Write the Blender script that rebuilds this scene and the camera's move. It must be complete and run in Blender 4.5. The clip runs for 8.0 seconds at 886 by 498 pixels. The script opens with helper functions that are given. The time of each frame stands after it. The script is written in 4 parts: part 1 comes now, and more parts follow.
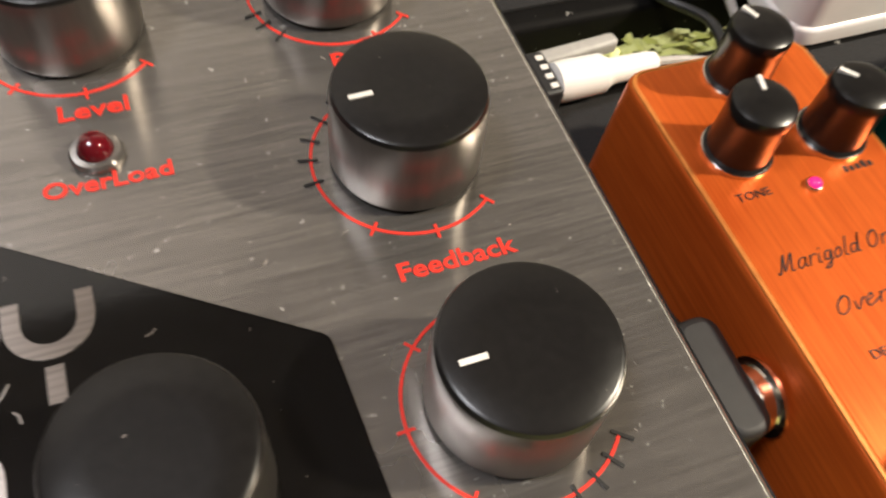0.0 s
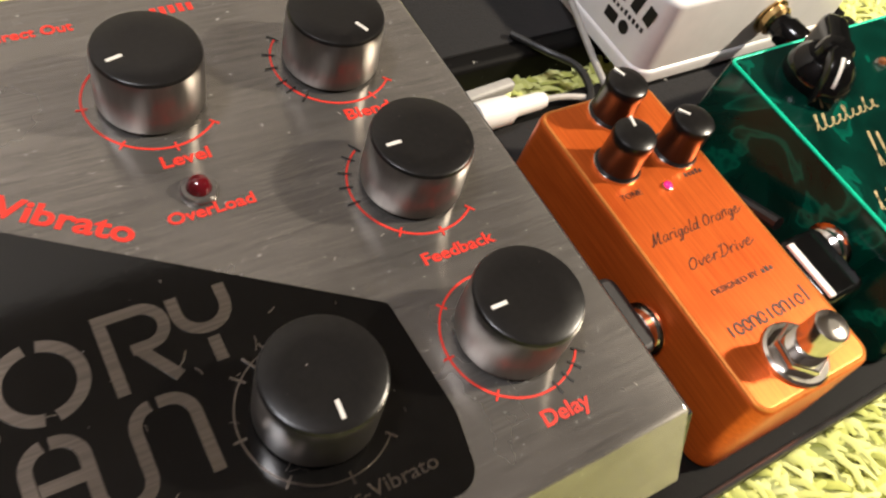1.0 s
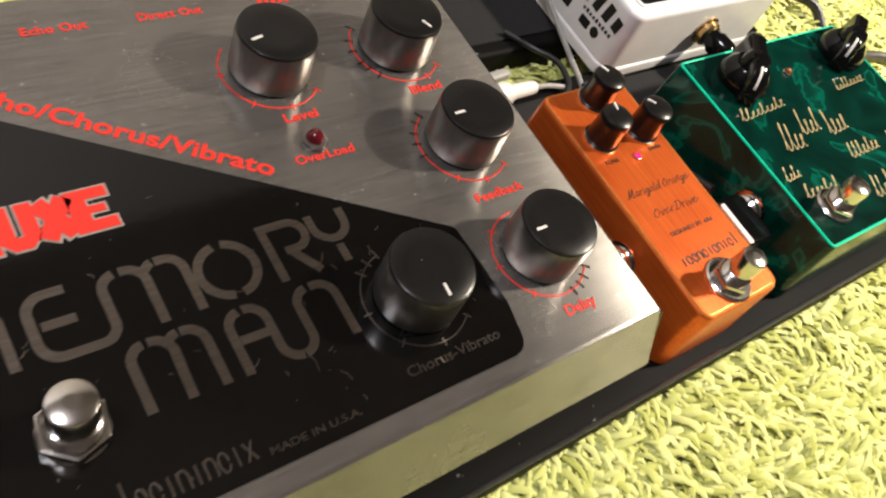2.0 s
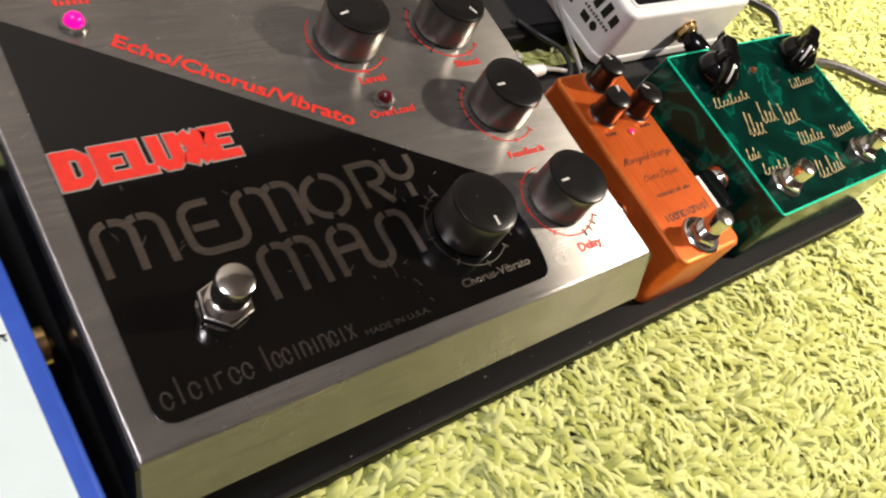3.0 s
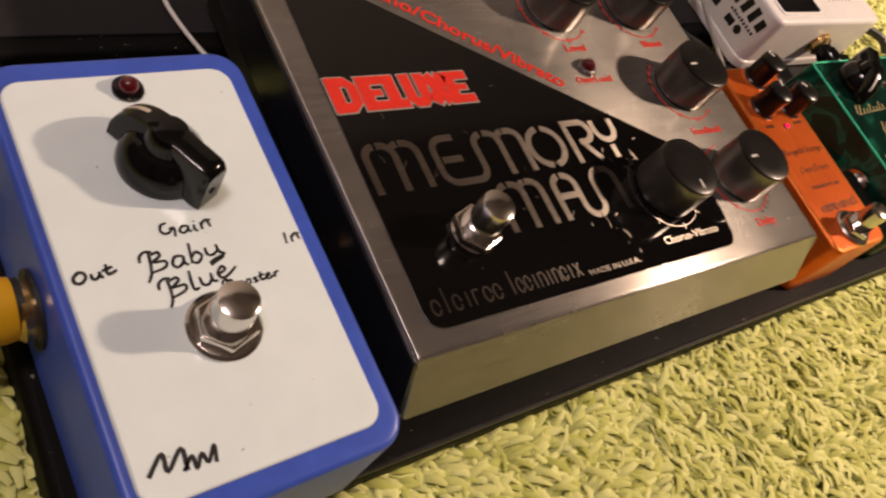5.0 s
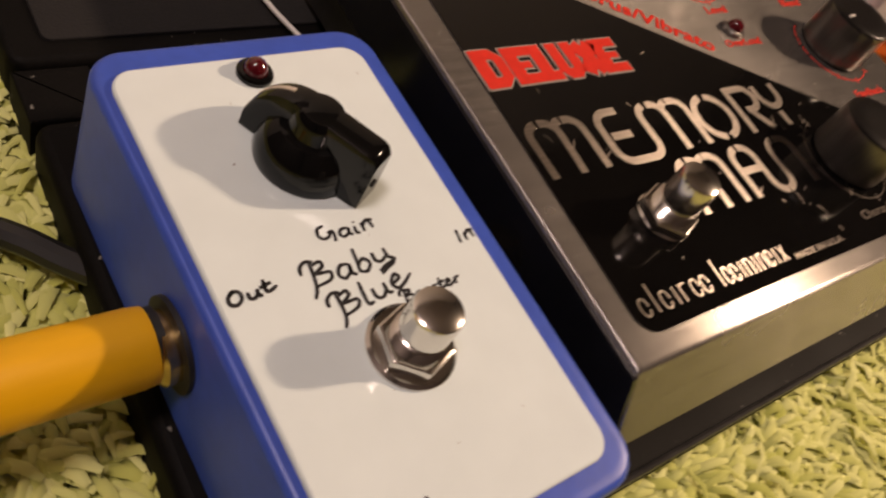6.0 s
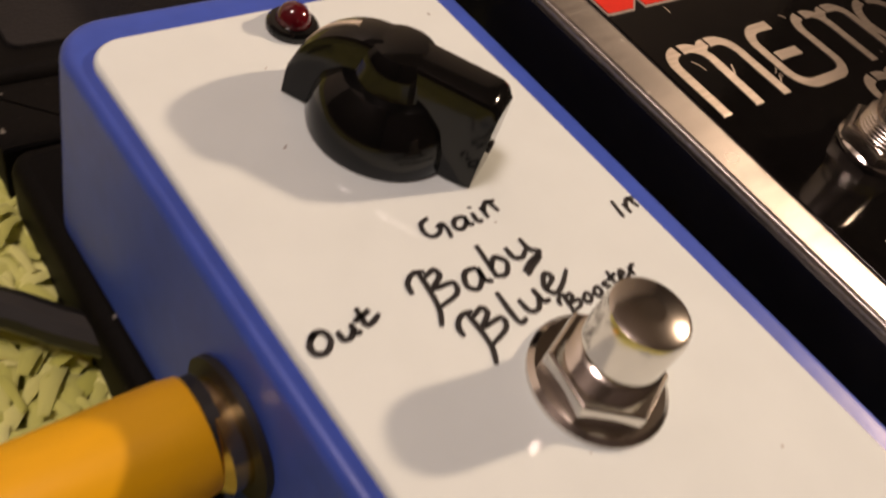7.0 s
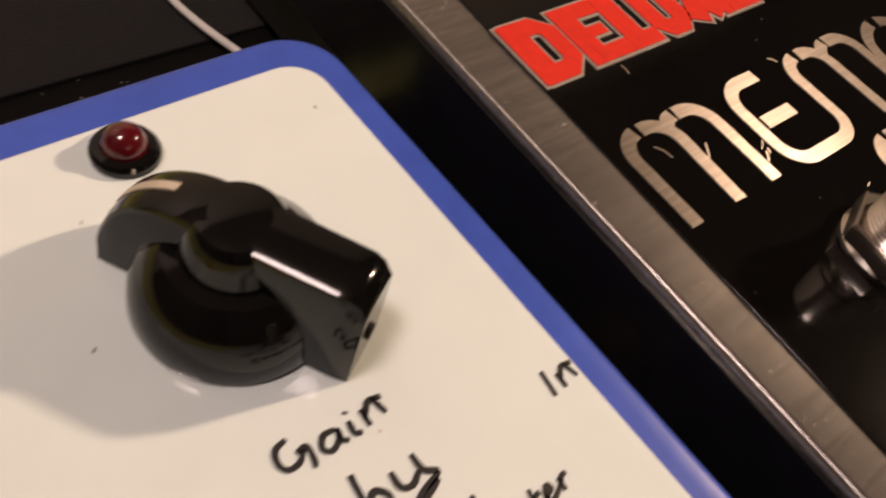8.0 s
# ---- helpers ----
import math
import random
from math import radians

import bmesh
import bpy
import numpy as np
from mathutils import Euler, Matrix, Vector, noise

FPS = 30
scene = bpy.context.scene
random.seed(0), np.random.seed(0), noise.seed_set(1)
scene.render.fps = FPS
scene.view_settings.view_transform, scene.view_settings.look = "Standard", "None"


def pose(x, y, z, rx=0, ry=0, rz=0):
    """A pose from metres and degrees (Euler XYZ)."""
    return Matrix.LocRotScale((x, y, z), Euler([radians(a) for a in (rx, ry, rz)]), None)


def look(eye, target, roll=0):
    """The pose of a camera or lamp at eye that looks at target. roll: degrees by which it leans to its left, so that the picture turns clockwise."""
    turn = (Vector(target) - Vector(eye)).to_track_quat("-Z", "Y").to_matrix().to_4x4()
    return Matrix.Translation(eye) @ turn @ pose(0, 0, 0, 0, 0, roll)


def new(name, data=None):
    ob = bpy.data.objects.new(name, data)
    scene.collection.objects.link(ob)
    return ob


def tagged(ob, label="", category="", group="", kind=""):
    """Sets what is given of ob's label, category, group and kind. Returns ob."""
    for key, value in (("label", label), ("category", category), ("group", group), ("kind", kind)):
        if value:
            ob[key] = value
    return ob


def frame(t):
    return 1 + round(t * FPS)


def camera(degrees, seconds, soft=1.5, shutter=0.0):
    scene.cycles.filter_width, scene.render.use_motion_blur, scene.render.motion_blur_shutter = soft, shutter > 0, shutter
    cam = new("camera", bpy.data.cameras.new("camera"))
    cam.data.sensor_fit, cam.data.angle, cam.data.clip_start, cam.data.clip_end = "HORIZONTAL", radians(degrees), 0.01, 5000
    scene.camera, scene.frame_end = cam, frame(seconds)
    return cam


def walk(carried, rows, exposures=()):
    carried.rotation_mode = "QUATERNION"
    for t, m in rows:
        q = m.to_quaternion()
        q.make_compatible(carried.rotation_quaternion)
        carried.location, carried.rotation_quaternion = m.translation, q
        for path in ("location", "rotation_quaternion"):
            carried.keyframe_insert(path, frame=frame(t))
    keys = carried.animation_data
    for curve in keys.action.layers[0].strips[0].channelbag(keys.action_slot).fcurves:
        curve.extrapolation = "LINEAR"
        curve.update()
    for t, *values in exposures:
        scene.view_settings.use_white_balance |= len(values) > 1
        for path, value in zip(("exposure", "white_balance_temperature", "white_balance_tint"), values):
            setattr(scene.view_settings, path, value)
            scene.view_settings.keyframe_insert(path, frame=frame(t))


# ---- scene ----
cam = camera(57.28, 8.0, 2.2, 0.4)
PATH = [
    (0, (0.11756, -0.00187, 0.13944), (0.6280, 0.9588, -1.5388), 9.39),
    (0.5, (0.09641, -0.00906, 0.16256), (0.8131, 0.8808, -1.4789), 15.89),
    (1, (0.07345, -0.01535, 0.17730), (0.9519, 0.7886, -1.4296), 21.78),
    (2.5, (-0.01582, -0.03562, 0.21819), (1.1149, 0.5603, -1.3201), 35.80),
    (3, (-0.03969, -0.04101, 0.22620), (1.1285, 0.5212, -1.2967), 39.32),
    (3.5, (-0.06074, -0.04353, 0.22772), (1.1216, 0.5220, -1.2830), 41.17),
    (4, (-0.07842, -0.04518, 0.22467), (1.1117, 0.5297, -1.2764), 42.68),
    (5.5, (-0.10483, -0.02694, 0.18165), (1.0441, 0.6259, -1.3196), 40.98),
    (6, (-0.10854, -0.01633, 0.15737), (1.0336, 0.6820, -1.3285), 35.26),
    (6.5, (-0.10889, -0.00988, 0.13255), (0.9988, 0.7421, -1.3532), 27.71),
    (7, (-0.09517, 0.00498, 0.11409), (1.0037, 0.8013, -1.3550), 23.50),
    (7.5, (-0.07999, 0.01963, 0.11303), (0.9926, 0.7708, -1.3987), 22.81),
    (8, (-0.06276, 0.02505, 0.11541), (0.9535, 0.7269, -1.4577), 22.25),
]
EXPOSURES = [(0.0, 0.82, 6450, 5), (1.0, 0.75, 6450, 6), (2.5, 0.48, 6200, 7), (3.5, 0.26, 6300, 12), (4.0, 0.06, 6650, 19), (5.5, -0.14, 8200, 25), (8.0, 0.02, 8500, 26)]
walk(cam, [(t, look(eye, target, roll)) for t, eye, target, roll in PATH], EXPOSURES)
LAMP_WATTS = 24.0
FILL_WATTS = 76.0

# ---- world, lamp and fill light ----
world = bpy.data.worlds.new("world")
scene.world = world
world.use_nodes = True
world.node_tree.nodes["Background"].inputs["Color"].default_value = (1.0, 0.85, 0.68, 1)
world.node_tree.nodes["Background"].inputs["Strength"].default_value = 0.02


def point_light(name, place, watts, size, colour):
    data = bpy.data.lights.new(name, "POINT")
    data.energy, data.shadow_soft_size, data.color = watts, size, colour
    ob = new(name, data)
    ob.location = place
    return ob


LAMP = (0.72, -0.125, 0.54)
point_light("room_lamp_light", LAMP, LAMP_WATTS, 0.020, (1.0, 0.86, 0.70))
# added soft fill from the upper left, with no fixture, to lift the shadows
point_light("fill_light", (-0.75, 0.10, 2.10), FILL_WATTS, 0.22, (0.95, 0.93, 1.0))

# ---- materials ----


def material(name, base, rough=0.5, metal=0.0, grain=0.0, scale=400.0, bump=0.0, stretch=(1, 1, 1), dark=None, spots=0.0,
             spot_colour=(0.6, 0.58, 0.54), spot_scale=900.0, coat=0.0, rough_var=0.0, emit=0.0, brushed=0.0):
    m = bpy.data.materials.new(name)
    m.use_nodes = True
    nt = m.node_tree
    b = nt.nodes["Principled BSDF"]
    b.inputs["Roughness"].default_value = rough
    b.inputs["Metallic"].default_value = metal
    b.inputs["Coat Weight"].default_value = coat
    if brushed:
        b.inputs["Anisotropic"].default_value = brushed
        tangent = nt.nodes.new("ShaderNodeTangent")
        tangent.direction_type, tangent.uv_map = "UV_MAP", "brush"
        nt.links.new(tangent.outputs["Tangent"], b.inputs["Tangent"])
    b.inputs["Base Color"].default_value = (*base, 1)
    if emit:
        b.inputs["Emission Color"].default_value = (*base, 1)
        b.inputs["Base Color"].default_value = (*[c * 0.15 for c in base], 1)
        b.inputs["Emission Strength"].default_value = emit
    co = nt.nodes.new("ShaderNodeTexCoord")
    mp = nt.nodes.new("ShaderNodeMapping")
    mp.inputs["Scale"].default_value = stretch
    nt.links.new(co.outputs["Object"], mp.inputs["Vector"])
    fine = nt.nodes.new("ShaderNodeTexNoise")
    fine.inputs["Scale"].default_value = scale
    fine.inputs["Detail"].default_value = 5
    nt.links.new(mp.outputs["Vector"], fine.inputs["Vector"])
    broad = nt.nodes.new("ShaderNodeTexNoise")
    broad.inputs["Scale"].default_value = 35
    broad.inputs["Detail"].default_value = 4
    nt.links.new(co.outputs["Object"], broad.inputs["Vector"])
    if grain:
        add = nt.nodes.new("ShaderNodeMath")
        add.operation = "ADD"
        nt.links.new(fine.outputs["Fac"], add.inputs[0])
        nt.links.new(broad.outputs["Fac"], add.inputs[1])
        ramp = nt.nodes.new("ShaderNodeMapRange")
        ramp.inputs["From Min"].default_value = 0.7
        ramp.inputs["From Max"].default_value = 1.3
        nt.links.new(add.outputs[0], ramp.inputs["Value"])
        mix = nt.nodes.new("ShaderNodeMix")
        mix.data_type = "RGBA"
        low = dark or tuple(c * (1 - grain) for c in base)
        mix.inputs["A"].default_value = (*low, 1)
        mix.inputs["B"].default_value = (*[min(1, c * (1 + grain * 0.4)) for c in base], 1)
        nt.links.new(ramp.outputs["Result"], mix.inputs["Factor"])
        last = mix.outputs["Result"]
        if spots:
            dust = nt.nodes.new("ShaderNodeTexNoise")
            dust.inputs["Scale"].default_value = spot_scale
            dust.inputs["Detail"].default_value = 2
            nt.links.new(co.outputs["Object"], dust.inputs["Vector"])
            cut = nt.nodes.new("ShaderNodeMapRange")
            cut.inputs["From Min"].default_value = 1 - spots
            cut.inputs["From Max"].default_value = 1 - spots + 0.05
            nt.links.new(dust.outputs["Fac"], cut.inputs["Value"])
            mix2 = nt.nodes.new("ShaderNodeMix")
            mix2.data_type = "RGBA"
            mix2.inputs["B"].default_value = (*spot_colour, 1)
            nt.links.new(last, mix2.inputs["A"])
            nt.links.new(cut.outputs["Result"], mix2.inputs["Factor"])
            last = mix2.outputs["Result"]
        nt.links.new(last, b.inputs["Base Color"])
    if rough_var:
        rr = nt.nodes.new("ShaderNodeMapRange")
        rr.inputs["To Min"].default_value = max(0.02, rough - rough_var)
        rr.inputs["To Max"].default_value = rough + rough_var
        nt.links.new(broad.outputs["Fac"], rr.inputs["Value"])
        nt.links.new(rr.outputs["Result"], b.inputs["Roughness"])
    if bump:
        bp = nt.nodes.new("ShaderNodeBump")
        bp.inputs["Strength"].default_value = bump
        bp.inputs["Distance"].default_value = 0.0004
        nt.links.new(fine.outputs["Fac"], bp.inputs["Height"])
        nt.links.new(bp.outputs["Normal"], b.inputs["Normal"])
    return m


STEEL = material("brushed_steel", (0.33, 0.308, 0.285), 0.265, 0.80, 0.36, 1900, 0.07, (0.04, 1, 1), spots=0.30, spot_colour=(0.72, 0.70, 0.67), spot_scale=900, rough_var=0.04, brushed=0.95)
PANEL = material("black_gloss_print", (0.004, 0.0037, 0.0035), 0.08, 0, 0.4, 500, 0.015, spots=0.24, spot_colour=(0.08, 0.07, 0.065), spot_scale=700, rough_var=0.04)
BARE = material("bare_metal_lettering", (0.32, 0.28, 0.25), 0.29, 0.98, 0.35, 1900, 0.05, (0.025, 1, 1), brushed=0.95)
RED = material("red_print", (0.78, 0.035, 0.02), 0.40, 0, 0.15, 600)
RED_EDGE = material("grey_outline_print", (0.34, 0.29, 0.25), 0.4, 0, 0.15, 600)
BLACK_INK = material("black_ink", (0.012, 0.011, 0.010), 0.45, 0, 0.2, 600)
WHITE_INK = material("white_print", (0.72, 0.68, 0.62), 0.5, 0, 0.15, 500)
KNOB_TOP = material("black_knob_top", (0.010, 0.009, 0.0085), 0.28, 0, 0.35, 800, 0.05, spots=0.26, spot_colour=(0.14, 0.12, 0.11), spot_scale=900)
KNOB_TOP.node_tree.nodes["Principled BSDF"].inputs["Specular IOR Level"].default_value = 0.3
KNOB_SIDE = material("satin_black_knob_side", (0.20, 0.185, 0.17), 0.28, 0.85, 0.2, 600, 0.03, (1, 1, 0.2))
GLOSS_BLACK = material("gloss_black_plastic", (0.004, 0.004, 0.004), 0.10, 0, 0.3, 300, 0.02)
GLOSS_BLACK.node_tree.nodes["Principled BSDF"].inputs["Specular IOR Level"].default_value = 0.38
SIDE_BLACK = material("dark_side_paint", (0.010, 0.010, 0.011), 0.22, 0, 0.4, 300, 0.05)
RUBBER = material("black_rubber", (0.014, 0.013, 0.013), 0.55, 0, 0.4, 500, 0.1)
BOARD_MAT = material("black_board_coating", (0.006, 0.0055, 0.005), 0.55, 0, 0.5, 1500, 0.10, spots=0.27, spot_colour=(0.20, 0.19, 0.17), spot_scale=450, rough_var=0.12)
BOARD_MAT.node_tree.nodes["Principled BSDF"].inputs["Specular IOR Level"].default_value = 0.06
EDGE_TRIM = material("satin_black_edge", (0.03, 0.028, 0.026), 0.3, 0, 0.4, 300, 0.05)
BOARD_FELT = material("black_loop_pile", (0.008, 0.007, 0.007), 0.9, 0, 0.5, 1500, 0.6, spots=0.25, spot_colour=(0.05, 0.05, 0.045), spot_scale=600)
CHROME = material("chrome", (0.72, 0.68, 0.63), 0.17, 1.0, 0.1, 300, 0.02, rough_var=0.05)
BRASS = material("brass", (0.66, 0.45, 0.20), 0.2, 1.0, 0.2, 300, 0.03)
ORANGE = material("brushed_orange_anodised", (0.78, 0.155, 0.024), 0.34, 0.6, 0.25, 1400, 0.12, (1, 0.04, 1), dark=(0.64, 0.10, 0.013), rough_var=0.05)
ORANGE_EDGE = material("bright_orange_edge", (0.95, 0.32, 0.07), 0.28, 0.7, 0.2, 500, 0.1)
BLUE = material("blue_paint", (0.034, 0.092, 0.48), 0.38, 0, 0.15, 250, 0.12, rough_var=0.05)
WHITE_PLATE = material("glossy_white_plate", (0.75, 0.85, 0.84), 0.06, 0, 0.04, 120, 0.01, spots=0.20, spot_colour=(0.45, 0.44, 0.42), spot_scale=350)
CREAM_LINE = material("cream_line_paint", (0.70, 0.60, 0.48), 0.5, 0, 0.15, 500)
MARKER = material("black_marker_ink", (0.012, 0.011, 0.012), 0.5, 0, 0.3, 700)
WHITE_PAINT = material("white_enamel", (0.78, 0.76, 0.74), 0.30, 0, 0.06, 200, 0.03, rough_var=0.06)
SCREEN = material("dark_display", (0.006, 0.006, 0.007), 0.12, 0, 0.3, 300)
YELLOW = material("yellow_plastic_sleeve", (0.80, 0.40, 0.012), 0.42, 0, 0.12, 260, 0.12, (0.3, 1, 1), rough_var=0.06)
WHITE_PLASTIC = material("white_plastic", (0.80, 0.77, 0.72), 0.4, 0, 0.06, 200, 0.03)
GREY_CABLE = material("grey_cable", (0.36, 0.34, 0.31), 0.5, 0, 0.2, 300, 0.05)
BROWN_CABLE = material("dark_grey_cable", (0.07, 0.062, 0.055), 0.45, 0, 0.3, 300, 0.05)
BLACK_CABLE = material("black_cable", (0.012, 0.012, 0.012), 0.42, 0, 0.3, 300, 0.05)
GOLD_INK = material("gold_ink", (0.62, 0.44, 0.22), 0.4, 0.2, 0.2, 500)
TEAL = material("teal_strap", (0.02, 0.24, 0.17), 0.7, 0, 0.4, 900, 0.4)
LED_OFF = material("dark_red_lens", (0.10, 0.004, 0.008), 0.06, 0, 0.2, 300, coat=0.6)
LED_ON = material("lit_pink_lens", (1.0, 0.002, 0.26), 0.2, emit=1.3)
LED_RED = material("lit_red_lens", (1.0, 0.01, 0.10), 0.2, emit=1.8)
AMBER = material("amber_lens", (0.30, 0.09, 0.02), 0.15, 0, 0.2, 300, coat=0.4)
# ceiling out of view, kept dark so the gloss panel and steel reflect less
CEILING = material("ceiling_darkened_for_reflections", (0.15, 0.125, 0.11), 0.9, 0, 0.08, 30, 0.05)
# unseen walls: one lightened, the others darkened, to steer what the metal reflects
BRIGHT_WALL = material("wall_lightened_for_reflections", (0.74, 0.68, 0.60), 0.85, 0, 0.1, 40, 0.1)
DIM_WALL = material("wall_darkened_for_reflections", (0.08, 0.063, 0.055), 0.85, 0, 0.1, 40, 0.1)
FLOOR = material("wooden_floor", (0.22, 0.13, 0.07), 0.4, 0, 0.3, 30, 0.1, (1, 0.1, 1))


def marbled_green():
    m = material("green_marbled_lacquer", (0.004, 0.075, 0.045), 0.16, 0.0, coat=0.1)
    nt = m.node_tree
    b = nt.nodes["Principled BSDF"]
    co = nt.nodes.new("ShaderNodeTexCoord")
    warp = nt.nodes.new("ShaderNodeTexNoise")
    warp.inputs["Scale"].default_value = 28
    warp.inputs["Detail"].default_value = 3
    warp.inputs["Distortion"].default_value = 2.2
    nt.links.new(co.outputs["Object"], warp.inputs["Vector"])
    ramp = nt.nodes.new("ShaderNodeValToRGB")
    ramp.color_ramp.elements[0].position, ramp.color_ramp.elements[0].color = 0.36, (0.0006, 0.012, 0.008, 1)
    ramp.color_ramp.elements[1].position, ramp.color_ramp.elements[1].color = 0.66, (0.001, 0.027, 0.017, 1)
    mid = ramp.color_ramp.elements.new(0.565)
    mid.color = (0.001, 0.026, 0.017, 1)
    vein = ramp.color_ramp.elements.new(0.595)
    vein.color = (0.002, 0.085, 0.052, 1)
    fade = ramp.color_ramp.elements.new(0.63)
    fade.color = (0.0015, 0.045, 0.028, 1)
    nt.links.new(warp.outputs["Fac"], ramp.inputs["Fac"])
    nt.links.new(ramp.outputs["Color"], b.inputs["Base Color"])
    b.inputs["Specular IOR Level"].default_value = 0.3
    return m


GREEN = marbled_green()
GREEN_EDGE = material("bright_green_edge", (0.02, 0.74, 0.42), 0.25, 0.1, 0.2, 300, coat=0.5)


def rug_material():
    m = material("green_shag_pile", (0.50, 0.52, 0.14), 0.75)
    nt = m.node_tree
    b = nt.nodes["Principled BSDF"]
    geo = nt.nodes.new("ShaderNodeNewGeometry")
    ramp = nt.nodes.new("ShaderNodeValToRGB")
    ramp.color_ramp.elements[0].color = (0.50, 0.52, 0.115, 1)
    ramp.color_ramp.elements[1].color = (0.82, 0.82, 0.33, 1)
    nt.links.new(geo.outputs["Random Per Island"], ramp.inputs["Fac"])
    nt.links.new(ramp.outputs["Color"], b.inputs["Base Color"])
    b.inputs["Sheen Weight"].default_value = 0.3
    b.inputs["Specular IOR Level"].default_value = 0.2
    return m


RUG = rug_material()
RUG_BASE = material("rug_backing", (0.36, 0.38, 0.10), 0.95, 0, 0.5, 300, 0.6)

# ---- mesh helpers ----
ORIGIN = {}


def thing(name, place, label, category, group=""):
    ob = new(name)
    ob.empty_display_size = 0.02
    ob.location = place
    ORIGIN[ob.name] = Vector(place)
    return tagged(ob, label, category, group)


def part(name, bm, mat, parent, label="", smooth=True):
    """Links a bmesh, written in world coordinates, as one mesh under a thing or a part."""
    top = parent
    while top.parent:
        top = top.parent
    bmesh.ops.translate(bm, verts=bm.verts, vec=-ORIGIN[top.name])
    bmesh.ops.recalc_face_normals(bm, faces=bm.faces)
    if mat in (STEEL, BARE):
        uv = bm.loops.layers.uv.new("brush")
        for f in bm.faces:
            for loop in f.loops:
                co = loop.vert.co
                loop[uv].uv = (co.y - co.z * 0.9, co.x)
    me = bpy.data.meshes.new(name)
    bm.to_mesh(me)
    bm.free()
    me.materials.append(mat)
    if smooth:
        me.shade_smooth()
        me.set_sharp_from_angle(angle=radians(35))
        for face in me.polygons:
            if len(face.vertices) > 8:
                face.use_smooth = False
    ob = new(name, me)
    ob.parent = parent
    return tagged(ob, label)


def setting(name, bm, mat, label, category, smooth=True):
    me = bpy.data.meshes.new(name)
    bmesh.ops.recalc_face_normals(bm, faces=bm.faces)
    bm.to_mesh(me)
    bm.free()
    me.materials.append(mat)
    if smooth:
        me.shade_smooth()
        me.set_sharp_from_angle(angle=radians(35))
    return tagged(new(name, me), label, category, kind="structure")


def outline(points, radii, seg=6):
    """A closed outline with rounded corners."""
    out = []
    n = len(points)
    for i, p in enumerate(points):
        p = Vector(p)
        a, c = Vector(points[i - 1]), Vector(points[(i + 1) % n])
        r = radii[i] if isinstance(radii, (list, tuple)) else radii
        if r <= 0:
            out.append(p)
            continue
        da, dc = (a - p).normalized(), (c - p).normalized()
        half = da.angle(dc) / 2
        cut = min(r / math.tan(half), (a - p).length * 0.49, (c - p).length * 0.49)
        r = cut * math.tan(half)
        mid = p + (da + dc).normalized() * (r / math.sin(half))
        s, e = p + da * cut - mid, p + dc * cut - mid
        turn = s.angle_signed(e)
        for k in range(seg + 1):
            f = -turn * k / seg
            out.append(mid + Vector((s.x * math.cos(f) - s.y * math.sin(f), s.x * math.sin(f) + s.y * math.cos(f))))
    return out


def rect(x0, x1, y0, y1):
    return [(x0, y0), (x1, y0), (x1, y1), (x0, y1)]


def loft(rings, cap0=True, cap1=True):
    """Skins closed rings of equal length."""
    bm = bmesh.new()
    rows = [[bm.verts.new(p) for p in ring] for ring in rings]
    n = len(rows[0])
    for a, b in zip(rows, rows[1:]):
        for i in range(n):
            bm.faces.new((a[i], a[(i + 1) % n], b[(i + 1) % n], b[i]))
    if cap0:
        bm.faces.new(rows[0][::-1])
    if cap1:
        bm.faces.new(rows[-1])
    return bm


def inset_ring(points, d):
    """The outline moved inwards by d (counter-clockwise outlines)."""
    n = len(points)
    out = []
    for i in range(n):
        a, p, c = points[i - 1], points[i], points[(i + 1) % n]
        u, v = (p - a), (c - p)
        if u.length < 1e-9:
            u = v
        if v.length < 1e-9:
            v = u
        u, v = u.normalized(), v.normalized()
        k = Vector((-(u.y + v.y), u.x + v.x))
        k = k.normalized() / max(0.4, math.cos(u.angle(v) / 2)) if k.length > 1e-6 else Vector((0, 0))
        out.append(p + k * d)
    return out


def slab(points, z0, z1, edge=0.0, draft=0.0, steps=3):
    """A plate over an outline, with rounded top edges and tapered sides."""
    points = [Vector(p) for p in points]
    rings = [[(p.x, p.y, z0) for p in inset_ring(points, -draft)]]
    if edge > 0:
        for k in range(steps + 1):
            f = math.pi / 2 * k / steps
            q = inset_ring(points, edge * (1 - math.cos(f)))
            rings.append([(p.x, p.y, z1 - edge * (1 - math.sin(f))) for p in q])
    else:
        rings.append([(p.x, p.y, z1) for p in points])
    return loft(rings)


def lathe(profile, centre, seg=40, axis="z"):
    """Turns (radius, height) pairs about an axis through centre."""
    rings = []
    for r, h in profile:
        ring = []
        for k in range(seg):
            f = 2 * math.pi * k / seg
            c, s = r * math.cos(f), r * math.sin(f)
            off = {"z": (c, s, h), "x": (h, c, s), "y": (c, h, s)}[axis]
            ring.append(tuple(centre[i] + off[i] for i in range(3)))
        rings.append(ring)
    return loft(rings)


def smooth_line(points, steps=5, closed=False):
    pts = [Vector(p) for p in points]
    if len(pts) < 3:
        return pts
    out = []
    n = len(pts)
    for i in range(n if closed else n - 1):
        p1, p2 = pts[i], pts[(i + 1) % n]
        p0 = pts[i - 1] if (i or closed) else p1 * 2 - p2
        p3 = pts[(i + 2) % n] if (closed or i + 2 < n) else p2 * 2 - p1
        for k in range(steps):
            t = k / steps
            out.append(0.5 * ((2 * p1) + (p2 - p0) * t + (2 * p0 - 5 * p1 + 4 * p2 - p3) * t * t + (3 * p1 - p0 - 3 * p2 + p3) * t ** 3))
    if not closed:
        out.append(pts[-1])
    return out


